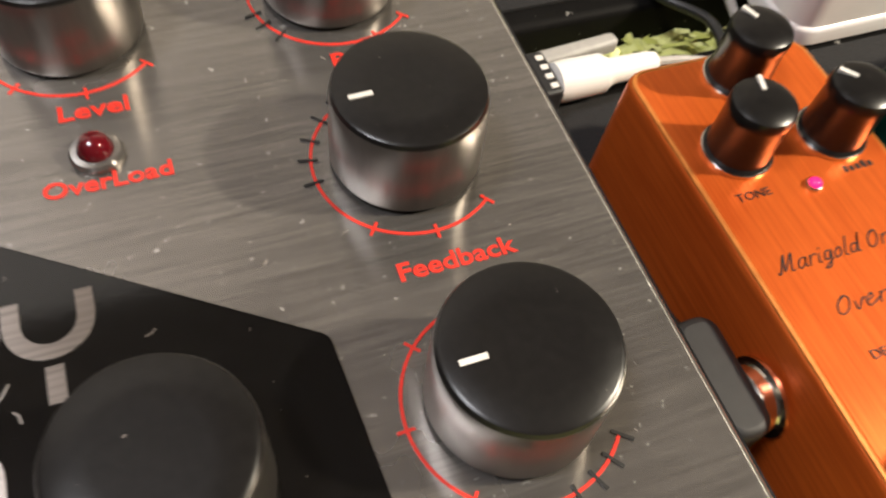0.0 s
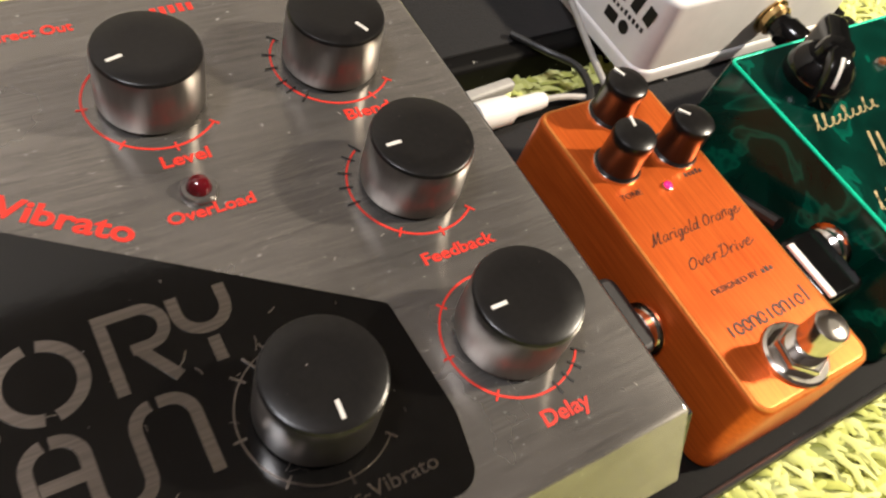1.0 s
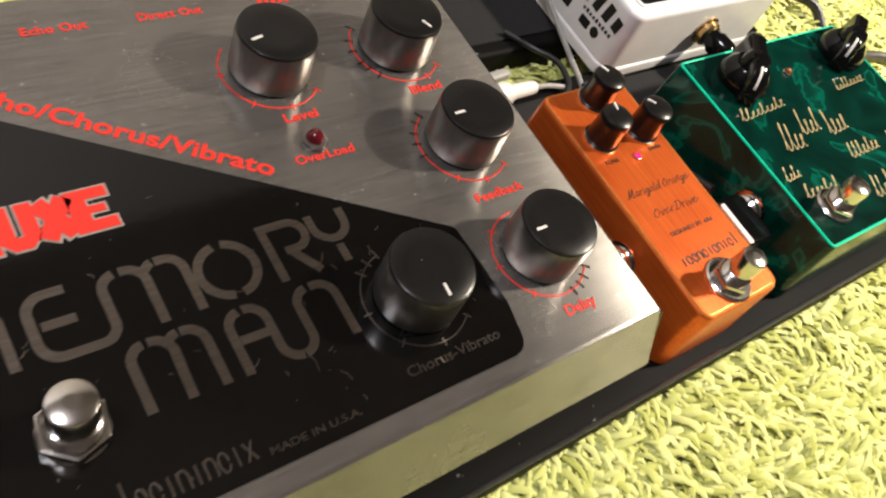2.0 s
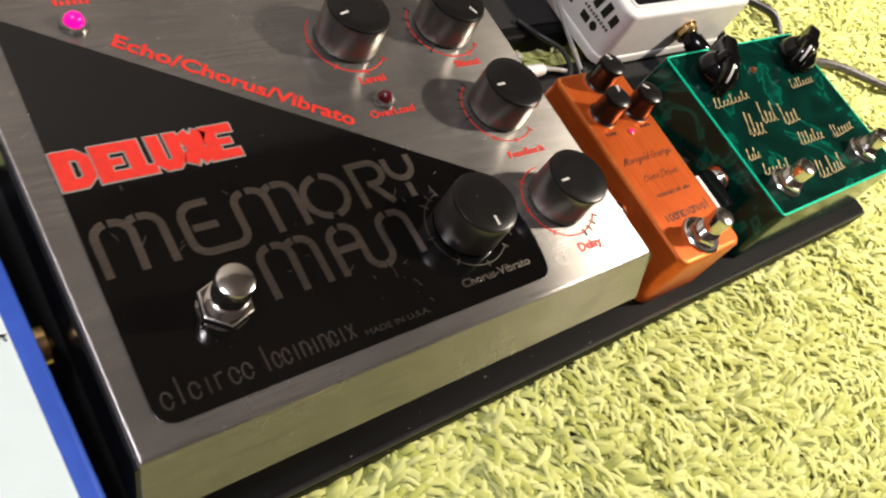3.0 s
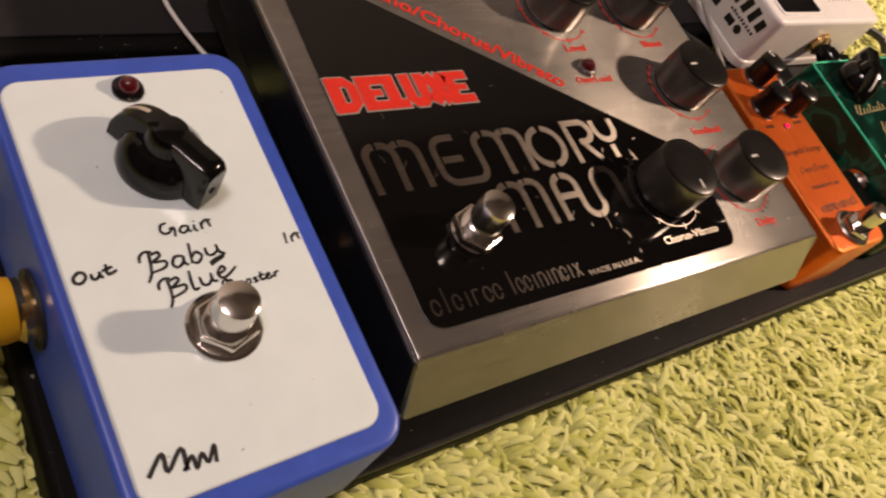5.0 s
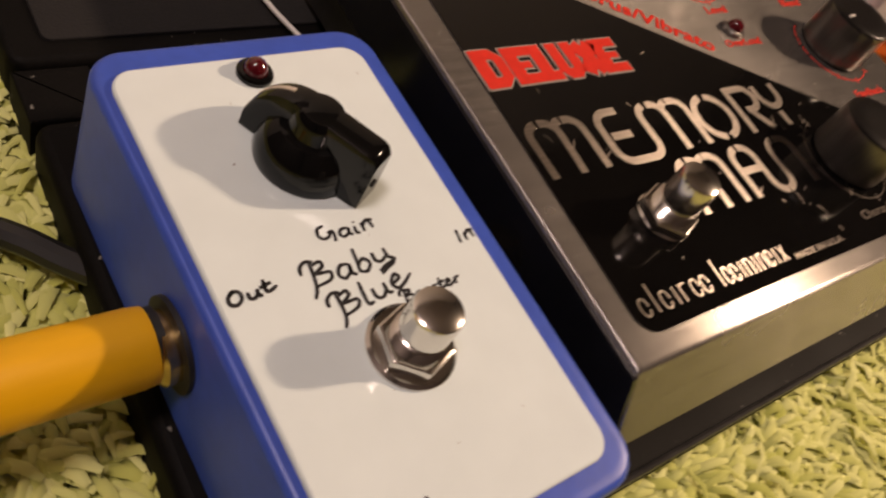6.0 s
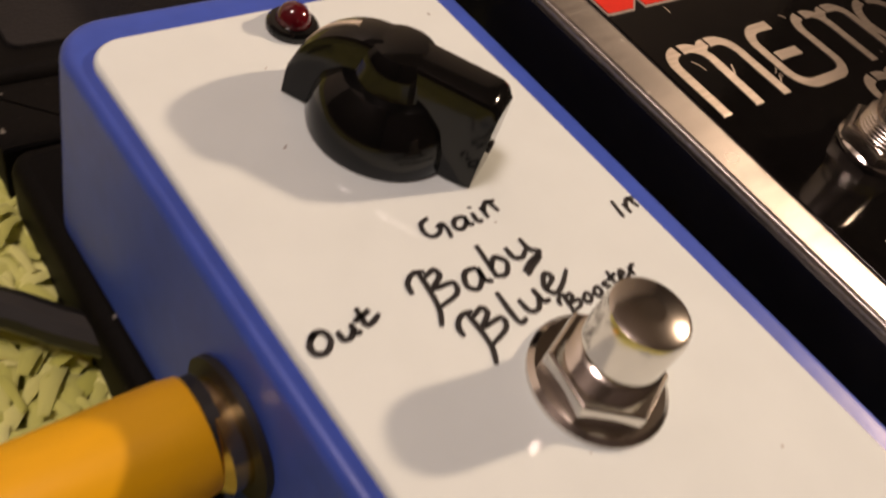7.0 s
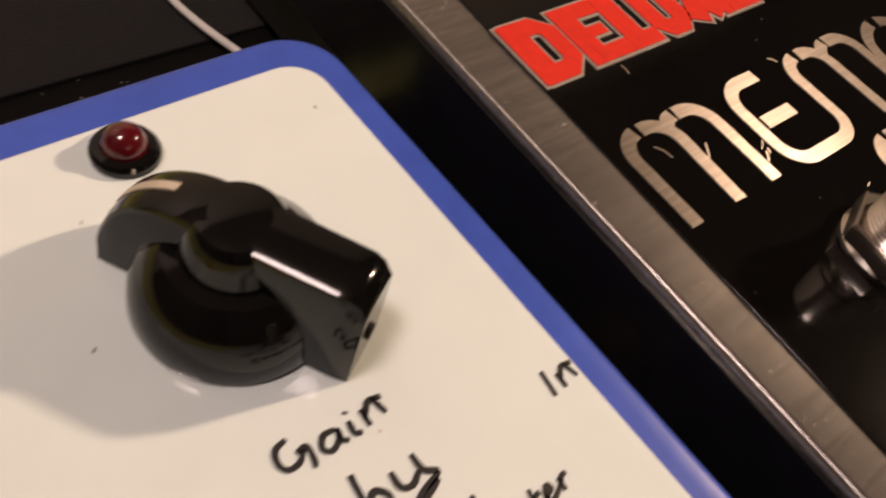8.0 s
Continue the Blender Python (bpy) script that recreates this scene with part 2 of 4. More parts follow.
def tube(points, r, seg=10, steps=6):
    pts = smooth_line(points, steps)
    rings = []
    side = None
    for i, p in enumerate(pts):
        d = (pts[min(i + 1, len(pts) - 1)] - pts[max(i - 1, 0)]).normalized()
        if side is None:
            side = d.cross(Vector((0, 0, 1)))
            if side.length < 0.1:
                side = d.cross(Vector((0, 1, 0)))
        side = (side - d * side.dot(d)).normalized()
        up = side.cross(d)
        rings.append([p + r * (side * math.cos(2 * math.pi * k / seg) + up * math.sin(2 * math.pi * k / seg)) for k in range(seg)])
    return loft(rings)


def ribbon(bm, pts, width, z0, z1, taper=False):
    """Adds a flat printed stroke along 2D points to bm."""
    pts = [Vector(p) for p in pts]
    rows = []
    n = len(pts)
    for i, p in enumerate(pts):
        d = (pts[min(i + 1, n - 1)] - pts[max(i - 1, 0)])
        if d.length < 1e-9:
            continue
        d.normalize()
        w = width / 2
        if taper:
            f = i / (n - 1)
            w *= 0.55 + 0.6 * math.sin(math.pi * (0.15 + 0.75 * f)) + 0.12 * math.sin(9 * f)
        s = Vector((-d.y, d.x)) * w
        a, b = p + s, p - s
        rows.append([bm.verts.new((a.x, a.y, z0)), bm.verts.new((a.x, a.y, z1)), bm.verts.new((b.x, b.y, z1)), bm.verts.new((b.x, b.y, z0))])
    for a, b in zip(rows, rows[1:]):
        for i in range(4):
            bm.faces.new((a[i], a[(i + 1) % 4], b[(i + 1) % 4], b[i]))
    bm.faces.new(rows[0])
    bm.faces.new(rows[-1][::-1])


def arc(cx, cy, r, a0, a1, steps=10):
    return [(cx + r * math.cos(radians(a0 + (a1 - a0) * k / steps)), cy + r * math.sin(radians(a0 + (a1 - a0) * k / steps))) for k in range(steps + 1)]


def lettering(body, place, width, height, turn=0.0, bold=0.0, depth=0.00012, shear=0.0, lean=0.0):
    """Words set in the built-in font, fitted to a width and height; place is the start of the baseline."""
    cu = bpy.data.curves.new("words", "FONT")
    cu.body, cu.size, cu.offset, cu.shear = body, 1.0, bold, shear
    cu.extrude = 0.0
    cu.resolution_u = 3
    ob = bpy.data.objects.new("words", cu)
    scene.collection.objects.link(ob)
    bpy.context.view_layer.update()
    me = bpy.data.meshes.new_from_object(ob.evaluated_get(bpy.context.evaluated_depsgraph_get()))
    bpy.data.objects.remove(ob)
    bm = bmesh.new()
    bm.from_mesh(me)
    bpy.data.meshes.remove(me)
    x0, x1 = min(v.co.x for v in bm.verts), max(v.co.x for v in bm.verts)
    top = max(v.co.y for v in bm.verts)
    c, s = math.cos(radians(turn)), math.sin(radians(turn))
    for v in bm.verts:
        u, w = (v.co.x - x0) / (x1 - x0) * width, v.co.y / top * height
        u += lean * w
        v.co = (place[0] + u * c - w * s, place[1] + u * s + w * c, place[2])
    got = bmesh.ops.extrude_face_region(bm, geom=bm.faces[:])
    bmesh.ops.translate(bm, verts=[g for g in got["geom"] if isinstance(g, bmesh.types.BMVert)], vec=(0, 0, depth))
    return bm


# strokes of a hand-written alphabet: width, then strokes of x, y pairs in a unit em
HAND = {
    "G": (0.75, [[(0.34, 1.0), (0.10, 0.88), (0.04, 0.5), (0.16, 0.22), (0.38, 0.24), (0.54, 0.5)], [(0.40, 0.50), (0.60, 0.52), (0.62, 0.1), (0.58, -0.12)]]),
    "a": (0.6, [[(0.45, 0.5), (0.2, 0.52), (0.08, 0.22), (0.22, 0.02), (0.42, 0.2), (0.47, 0.5)], [(0.47, 0.5), (0.46, 0.15), (0.58, 0.02)]]),
    "i": (0.32, [[(0.12, 0.5), (0.12, 0.1), (0.26, 0.02)], [(0.13, 0.72), (0.15, 0.78)]]),
    "n": (0.62, [[(0.1, 0.6), (0.12, 0.04)], [(0.1, 0.3), (0.24, 0.62), (0.36, 0.7), (0.44, 0.4), (0.50, 0.12)], [(0.36, 0.7), (0.56, 0.62)]]),
    "B": (0.92, [[(0.02, 0.62), (0.06, 0.9), (0.24, 1.06), (0.46, 0.98)], [(0.34, 1.0), (0.34, 0.5), (0.28, 0.0), (0.14, -0.34)],
                 [(0.40, 0.86), (0.62, 0.92), (0.66, 0.72), (0.42, 0.52), (0.80, 0.44), (0.74, 0.16), (0.30, 0.06)]]),
    "b": (0.55, [[(0.14, 1.0), (0.1, 0.05)], [(0.1, 0.3), (0.3, 0.52), (0.46, 0.28), (0.3, 0.02), (0.1, 0.08)]]),
    "y": (0.66, [[(0.08, 0.62), (0.10, 0.3), (0.26, 0.2), (0.44, 0.34)], [(0.46, 0.66), (0.50, 0.3), (0.66, 0.12), (0.34, 0.0), (0.10, -0.14)], [(0.62, 0.02), (0.34, -0.12), (0.12, -0.26)]]),
    "l": (0.32, [[(0.16, 1.0), (0.1, 0.1), (0.28, 0.03)]]),
    "u": (0.6, [[(0.08, 0.52), (0.1, 0.12), (0.28, 0.03), (0.44, 0.25)], [(0.46, 0.52), (0.46, 0.1), (0.6, 0.03)]]),
    "e": (0.62, [[(0.08, 0.28), (0.36, 0.42), (0.28, 0.62), (0.08, 0.34), (0.18, 0.06), (0.42, 0.12), (0.74, 0.36)]]),
    "o": (0.55, [[(0.28, 0.54), (0.08, 0.3), (0.2, 0.03), (0.42, 0.2), (0.38, 0.48), (0.24, 0.54)]]),
    "s": (0.45, [[(0.36, 0.5), (0.14, 0.46), (0.2, 0.3), (0.36, 0.15), (0.08, 0.03)]]),
    "t": (0.46, [[(0.2, 0.95), (0.18, 0.2), (0.34, 0.12), (0.62, 0.28)], [(-0.02, 0.5), (0.46, 0.62)]]),
    "r": (0.45, [[(0.1, 0.55), (0.1, 0.02)], [(0.1, 0.35), (0.26, 0.54), (0.42, 0.5)]]),
    "O": (0.72, [[(0.34, 0.86), (0.08, 0.62), (0.06, 0.2), (0.30, 0.02), (0.54, 0.3), (0.52, 0.72), (0.30, 0.88), (0.12, 0.74)]]),
    "I": (0.35, [[(0.18, 0.95), (0.14, 0.02)]]),
    "M": (1.0, [[(0.0, 0.1), (0.15, 0.05), (0.32, 0.95), (0.38, 0.1), (0.72, 0.95), (0.72, 0.1), (0.92, 0.06)]]),
    "g": (0.55, [[(0.42, 0.5), (0.15, 0.48), (0.1, 0.15), (0.3, 0.08), (0.44, 0.5), (0.38, -0.25), (0.1, -0.3), (0.55, 0.08)]]),
    "d": (0.6, [[(0.42, 0.45), (0.15, 0.48), (0.1, 0.1), (0.32, 0.08), (0.46, 0.5), (0.54, 1.0), (0.46, 0.1), (0.6, 0.04)]]),
    "v": (0.5, [[(0.05, 0.5), (0.2, 0.04), (0.42, 0.5), (0.52, 0.46)]]),
    "D": (0.9, [[(0.35, 0.95), (0.25, 0.1), (0.1, 0.04), (0.45, 0.02), (0.8, 0.4), (0.6, 0.9), (0.1, 0.85)]]),
    " ": (0.4, []),
}


def handwriting(words, place, width, height, pen, turn=0.0, slant=0.0, depth=0.0001, taper=True):
    bm = bmesh.new()
    total = sum(HAND[c][0] for c in words)
    k = width / total
    c, s = math.cos(radians(turn)), math.sin(radians(turn))
    x = 0.0
    for ch in words:
        w, strokes = HAND[ch]
        for stroke in strokes:
            line = []
            for u, v in stroke:
                a, b = (x + u) * k + slant * v * height, v * height
                line.append((place[0] + a * c - b * s, place[1] + a * s + b * c, 0))
            ribbon(bm, [(p.x, p.y) for p in smooth_line(line, 6)], pen, place[2], place[2] + depth, taper and len(line) > 2)
        x += w
    return bm


def bars(place, width, height, count, rng, turn=0.0, slant=0.0, depth=0.0001, fill=0.62):
    """Writing that stays unread: a row of plain upright bars."""
    bm = bmesh.new()
    c, s = math.cos(radians(turn)), math.sin(radians(turn))
    for i in range(count):
        a = width * (i + 0.5) / count
        h = height * rng.uniform(0.65, 1.0)
        p = [(a, 0.0), (a + slant * h, h)]
        ribbon(bm, [(place[0] + u * c - v * s, place[1] + u * s + v * c) for u, v in p], width / count * fill, place[2], place[2] + depth)
    return bm


def letter_shapes(parent, mat, place, width, height, kinds, pen, depth=0.0001):
    """A maker's mark kept unread: round, tall and arched plain strokes in a row, each a part."""
    x, y, z = place
    step = width / len(kinds)
    for i, kind in enumerate(kinds):
        bm = bmesh.new()
        a, b = x + step * (i + 0.12), x + step * (i + 0.85)
        m, q = (a + b) / 2, (b - a) / 2
        if kind == "o":
            lines = [[(m + q * math.cos(radians(k * 20)), y + height / 2 + height / 2 * math.sin(radians(k * 20))) for k in range(18)]]
        elif kind == "l":
            lines = [[(m, y), (m, y + height * 1.65)]]
        elif kind == "i":
            lines = [[(m, y), (m, y + height)]]
        elif kind == "v":
            lines = [[(a, y), (b, y + height)], [(a, y + height), (b, y)]]
        else:
            top = [(m + q * math.cos(radians(180 - k * 18)), y + height * 0.62 + height * 0.38 * math.sin(radians(180 - k * 18))) for k in range(11 if kind == "n" else 8)]
            lines = [[(a, y), (a, y + height)], top + ([(b, y)] if kind == "n" else [])]
        for j, line in enumerate(lines):
            ribbon(bm, line, pen, z, z + depth + 0.00001 * j)
        part("maker_mark", bm, mat, parent, "plain stroke of the maker's mark")


def squiggle(place, width, height, waves, pen, rng, turn=0.0, depth=0.0001):
    """Script that stays unread: one wavy stroke."""
    c, s = math.cos(radians(turn)), math.sin(radians(turn))
    pts = []
    for i in range(waves * 2 + 1):
        u = width * i / (waves * 2) + rng.uniform(-0.12, 0.12) * width / waves
        v = height * (rng.uniform(0.65, 1.1) if i % 2 else rng.uniform(-0.1, 0.2))
        u += 0.3 * v
        pts.append((place[0] + u * c - v * s, place[1] + u * s + v * c, 0))
    bm = bmesh.new()
    ribbon(bm, [(p.x, p.y) for p in smooth_line(pts, 5)], pen, place[2], place[2] + depth)
    return bm


def scrawl(place, width, height, loops, pen, rng, turn=0.0, depth=0.0001):
    """Flowing script that stays unread: loops of uneven height, with a flourish."""
    c, s = math.cos(radians(turn)), math.sin(radians(turn))
    step = width / loops
    tall = [rng.choice((0.45, 0.5, 0.55, 0.95)) for _ in range(loops)]
    tall[0] = 1.05
    pts = []
    for i in range(loops):
        for u, v in ((0.0, 0.08), (0.42, 0.55), (0.62, 1.0), (0.40, 0.95), (0.34, 0.45), (0.55, 0.0), (0.85, 0.04)):
            a, b = step * (i + u + rng.uniform(-0.07, 0.07)), height * tall[i] * v
            a += 0.35 * b
            pts.append((place[0] + a * c - b * s, place[1] + a * s + b * c, 0))
    bm = bmesh.new()
    ribbon(bm, [(p.x, p.y) for p in smooth_line(pts, 3)], pen, place[2], place[2] + depth)
    return bm


def led(parent, place, r, lens_mat, ring_mat, label, ring=1.45, rise=1.1):
    x, y, z = place
    holder = part("led", lathe([(r * ring, 0), (r * ring, r * 0.35), (r * ring * 0.9, r * 0.55), (r * 1.02, r * 0.6), (r * 1.0, r * 0.2)], place, 24), ring_mat, parent, label)
    part("lens", lathe([(r, 0), (r, r * 0.5), (r * 0.92, r * (0.5 + 0.4 * rise)), (r * 0.7, r * (0.5 + 0.75 * rise)), (r * 0.38, r * (0.5 + 0.93 * rise)), (r * 0.02, r * (0.5 + rise))], place, 24), lens_mat, holder)
    return holder


def footswitch(parent, place, r, height, plate=1.75, hexagon=True):
    """Washer, hex nut, threaded bush and domed button."""
    x, y, z = place
    base = part("footswitch", lathe([(r * plate, 0), (r * plate, 0.0006), (r * plate * 0.92, 0.0011), (r * 0.6, 0.0011)], place, 40), CHROME, parent, "chrome footswitch with hex nut")
    nut = outline([(x + r * 1.5 * math.cos(math.pi / 3 * k + 0.35), y + r * 1.5 * math.sin(math.pi / 3 * k + 0.35)) for k in range(6)], 0.0004, 2)
    if hexagon:
        part("nut", slab(nut, z + 0.0011, z + 0.0034, 0.0005, 0, 2), CHROME, base)
    else:
        part("nut", lathe([(r * 1.42, 0.0011), (r * 1.42, 0.0020), (r * 1.36, 0.0023), (r * 1.24, 0.0024), (r * 1.24, 0.0032), (r * 1.18, 0.0035), (r * 0.8, 0.0035)], place, 40), CHROME, base)
    profile = []
    h = 0.0034
    while h < 0.0034 + 0.0026:
        profile += [(r * 1.08, h), (r * 1.0, h + 0.0003)]
        h += 0.0006
    part("bush", lathe([(r * 1.08, 0.0030), *profile, (r * 0.8, h)], place, 32), CHROME, base)
    part("button", lathe([(r * 0.92, 0.0034), (r * 0.92, height * 0.5), (r * 0.99, height * 0.52), (r * 0.99, height - 0.0012), (r * 0.93, height - 0.0004), (r * 0.8, height - 0.0001), (r * 0.3, height + 0.0001)], place, 40), CHROME, base)
    return base


def jack_socket(parent, place, axis_sign, r, mat=CHROME, axis="x"):
    base = part("jack_socket", lathe([(r * 1.35, 0), (r * 1.35, axis_sign * 0.0006), (r * 1.15, axis_sign * 0.0008), (r * 1.15, axis_sign * 0.003), (r * 0.95, axis_sign * 0.0042), (r * 0.55, axis_sign * 0.0042), (r * 0.5, axis_sign * 0.001)], place, 28, axis), mat, parent, "metal jack socket with ring nut")
    return base


BOARD = 0.014
RUG_TOP = 0.004

# ---- room ----


def build_room():
    def panel(x0, x1, y0, y1, z0, z1):
        bm = bmesh.new()
        bmesh.ops.create_cube(bm, size=1.0)
        for v in bm.verts:
            v.co = ((x0 + x1) / 2 + v.co.x * (x1 - x0), (y0 + y1) / 2 + v.co.y * (y1 - y0), (z0 + z1) / 2 + v.co.z * (z1 - z0))
        return bm
    setting("floor", panel(-1.6, 3.8, -1.8, 1.5, -0.05, -0.012), FLOOR, "brown wooden floor under the rug", "floor", False)
    setting("ceiling", panel(-1.6, 3.8, -1.8, 1.5, 2.35, 2.45), CEILING, "unseen ceiling, darkened to dim its reflections", "ceiling", False)
    # walls out of view; the near pale north one brightens reflections, the rest dim them
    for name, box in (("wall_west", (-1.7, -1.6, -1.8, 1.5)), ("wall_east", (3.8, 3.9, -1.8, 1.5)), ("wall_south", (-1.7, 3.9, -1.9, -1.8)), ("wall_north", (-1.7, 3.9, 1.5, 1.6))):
        setting(name, panel(*box, -0.05, 2.45), BRIGHT_WALL if name == "wall_north" else DIM_WALL, "unseen room wall, lightened or darkened for its reflections", "wall", False)


def build_rug():
    rng = np.random.default_rng(4)
    bm = bmesh.new()
    n = 110
    x0, x1, y0, y1 = -0.555, 1.155, -0.455, 0.855
    rows = []
    for j in range(n + 1):
        row = []
        for i in range(n + 1):
            x, y = x0 + (x1 - x0) * i / n, y0 + (y1 - y0) * j / n
            row.append(bm.verts.new((x, y, -0.0105 + 0.0035 * noise.noise((x * 40, y * 40, 0)))))
        rows.append(row)
    for a, b in zip(rows, rows[1:]):
        for i in range(n):
            bm.faces.new((a[i], a[i + 1], b[i + 1], b[i]))
    ground = setting("ground", bm, RUG_BASE, "woven backing of the green rug", "rug")
    # pile: bent flat strands, dense beside the board and sparser away from it
    verts, faces = [], []

    def strands(count, xa, xb, ya, yb, wide, long, skip):
        px, py = rng.uniform(xa, xb, count), rng.uniform(ya, yb, count)
        for x, y in zip(px, py):
            if skip(x, y):
                continue
            swirl = 2.6 * noise.noise((x * 9, y * 9, 3.1)) + 1.3 * noise.noise((x * 42, y * 42, 8.0)) + rng.normal(0, 0.75) - 0.7
            d = Vector((math.cos(swirl), math.sin(swirl), 0))
            s = Vector((-d.y, d.x, 0))
            w = wide * rng.uniform(0.6, 1.3)
            ln = long * rng.uniform(0.6, 1.3)
            lift = rng.uniform(0.35, 1.0)
            z = -0.009 + rng.uniform(-0.001, 0.003) + 0.0035 * noise.noise((x * 60, y * 60, 1))
            base = Vector((x, y, z))
            k = len(verts)
            for f, h, ww in ((0.0, 0.0, 0.8), (0.3, 0.62, 1.05), (0.68, 0.95, 1.0), (1.0, 0.88, 0.55)):
                c = base + d * ln * f * (1.0 - 0.3 * lift) + Vector((0, 0, h * (0.004 + 0.0075 * lift)))
                verts.append(c + s * w * ww * 0.5)
                verts.append(c + Vector((0, 0, w * 0.32 * ww)))
                verts.append(c - s * w * ww * 0.5)
            for q in range(3):
                a = k + 3 * q
                faces.append((a, a + 1, a + 4, a + 3))
                faces.append((a + 1, a + 2, a + 5, a + 4))

    on_board = lambda x, y: -0.066 < x < 0.356 and -0.006 < y < 0.098
    strands(125000, -0.20, 0.62, -0.22, 0.26, 0.0023, 0.0165, on_board)
    near = lambda x, y: -0.19 < x < 0.61 and -0.21 < y < 0.25
    strands(52000, -0.55, 1.15, -0.45, 0.85, 0.0042, 0.018, near)
    me = bpy.data.meshes.new("rug_pile")
    me.from_pydata([tuple(v) for v in verts], [], faces)
    me.materials.append(RUG)
    me.shade_smooth()
    tagged(new("rug_pile", me), "bright yellow-green shaggy rug pile", "rug", kind="stuff")


def build_board():
    board = thing("pedalboard", (0.146, 0.11, RUG_TOP - 0.004), "black flat pedalboard of two rails lying on the rug", "pedalboard")
    z0 = RUG_TOP - 0.010
    part("front_rail", slab(outline(rect(-0.0745, 0.366, -0.0155, 0.104), 0.004), z0, BOARD, 0.0025, 0), BOARD_MAT, board, "dusty black front rail with rounded lip")
    part("back_rail", slab(outline(rect(-0.0745, 0.366, 0.120, 0.166), 0.004), z0, BOARD, 0.002, 0), BOARD_MAT, board)
    part("end_rail", slab(outline(rect(-0.0745, -0.058, 0.1045, 0.1195), 0.0002), z0, BOARD - 0.0012, 0.0005, 0), BOARD_MAT, board)
    part("end_rail", slab(outline(rect(0.350, 0.366, 0.1045, 0.1195), 0.0002), z0, BOARD - 0.0012, 0.0005, 0), BOARD_MAT, board)
    part("edge_trim", tube([(-0.070, -0.0143, BOARD - 0.0002), (0.0, -0.0143, BOARD - 0.0002), (0.2, -0.0143, BOARD - 0.0002), (0.3615, -0.0143, BOARD - 0.0002)], 0.0009, 8, 2), EDGE_TRIM, board, "smooth satin front edge")
    part("pile_strip", slab(outline(rect(-0.066, 0.35, 0.001, 0.096), 0.002), BOARD, BOARD + 0.0008, 0.0003, 0), BOARD_FELT, board, "black hook-and-loop strip")
    part("pile_strip", slab(outline(rect(-0.066, 0.35, 0.126, 0.160), 0.002), BOARD, BOARD + 0.0008, 0.0003, 0), BOARD_FELT, board, "black hook-and-loop strip")


# ---- the large delay pedal ----
TOP = 0.050


def tall_knob(parent, cx, cy, pointer, rng):
    """Black knob with a satin side, a bevelled cap and a white pointer line."""
    place = (cx, cy, TOP)
    r = 0.0106
    body = part("knob", lathe([(r * 0.985, 0.0009), (r, 0.0014), (r * 0.985, 0.0105), (r * 0.985, 0.0122), (r * 0.97, 0.0131)], place, 56), KNOB_SIDE, parent, "black control knob with white pointer line")
    part("skirt_gap", lathe([(r * 0.90, 0.0), (r * 0.90, 0.001), (r * 0.5, 0.001)], place, 40), RUBBER, body)
    part("cap", lathe([(r * 0.972, 0.0130), (r * 0.945, 0.0137), (r * 0.90, 0.01395), (r * 0.5, 0.0139), (r * 0.02, 0.0139)], place, 56), KNOB_TOP, body)
    bm = bmesh.new()
    f = radians(pointer)
    ribbon(bm, [(cx + math.cos(f) * r * a, cy + math.sin(f) * r * a) for a in (0.47, 0.77)], 0.00072, TOP + 0.01392, TOP + 0.01408)
    part("pointer_line", bm, WHITE_INK, body, "white pointer line")


def dial_ring(parent, cx, cy, r, a0, a1, red_ticks, black_ticks, mat, z=TOP, pen=0.00042):
    bm = bmesh.new()
    ribbon(bm, arc(cx, cy, r, a0, a1, 48), pen, z, z + 0.00012)
    for a in red_ticks:
        f = radians(a)
        ribbon(bm, [(cx + math.cos(f) * q, cy + math.sin(f) * q) for q in (r - 0.0010, r + 0.0012)], 0.0004, z + 0.00002, z + 0.00015)
    part("dial_ring", bm, mat, parent, "printed dial arc with tick marks")
    if black_ticks:
        for a in black_ticks:
            bm = bmesh.new()
            f = radians(a)
            ribbon(bm, [(cx + math.cos(f) * q, cy + math.sin(f) * q) for q in (r - 0.0010, r + 0.0018)], 0.00042, z + 0.00004, z + 0.0002)
            part("tick_mark", bm, BLACK_INK if mat is RED else mat, parent)


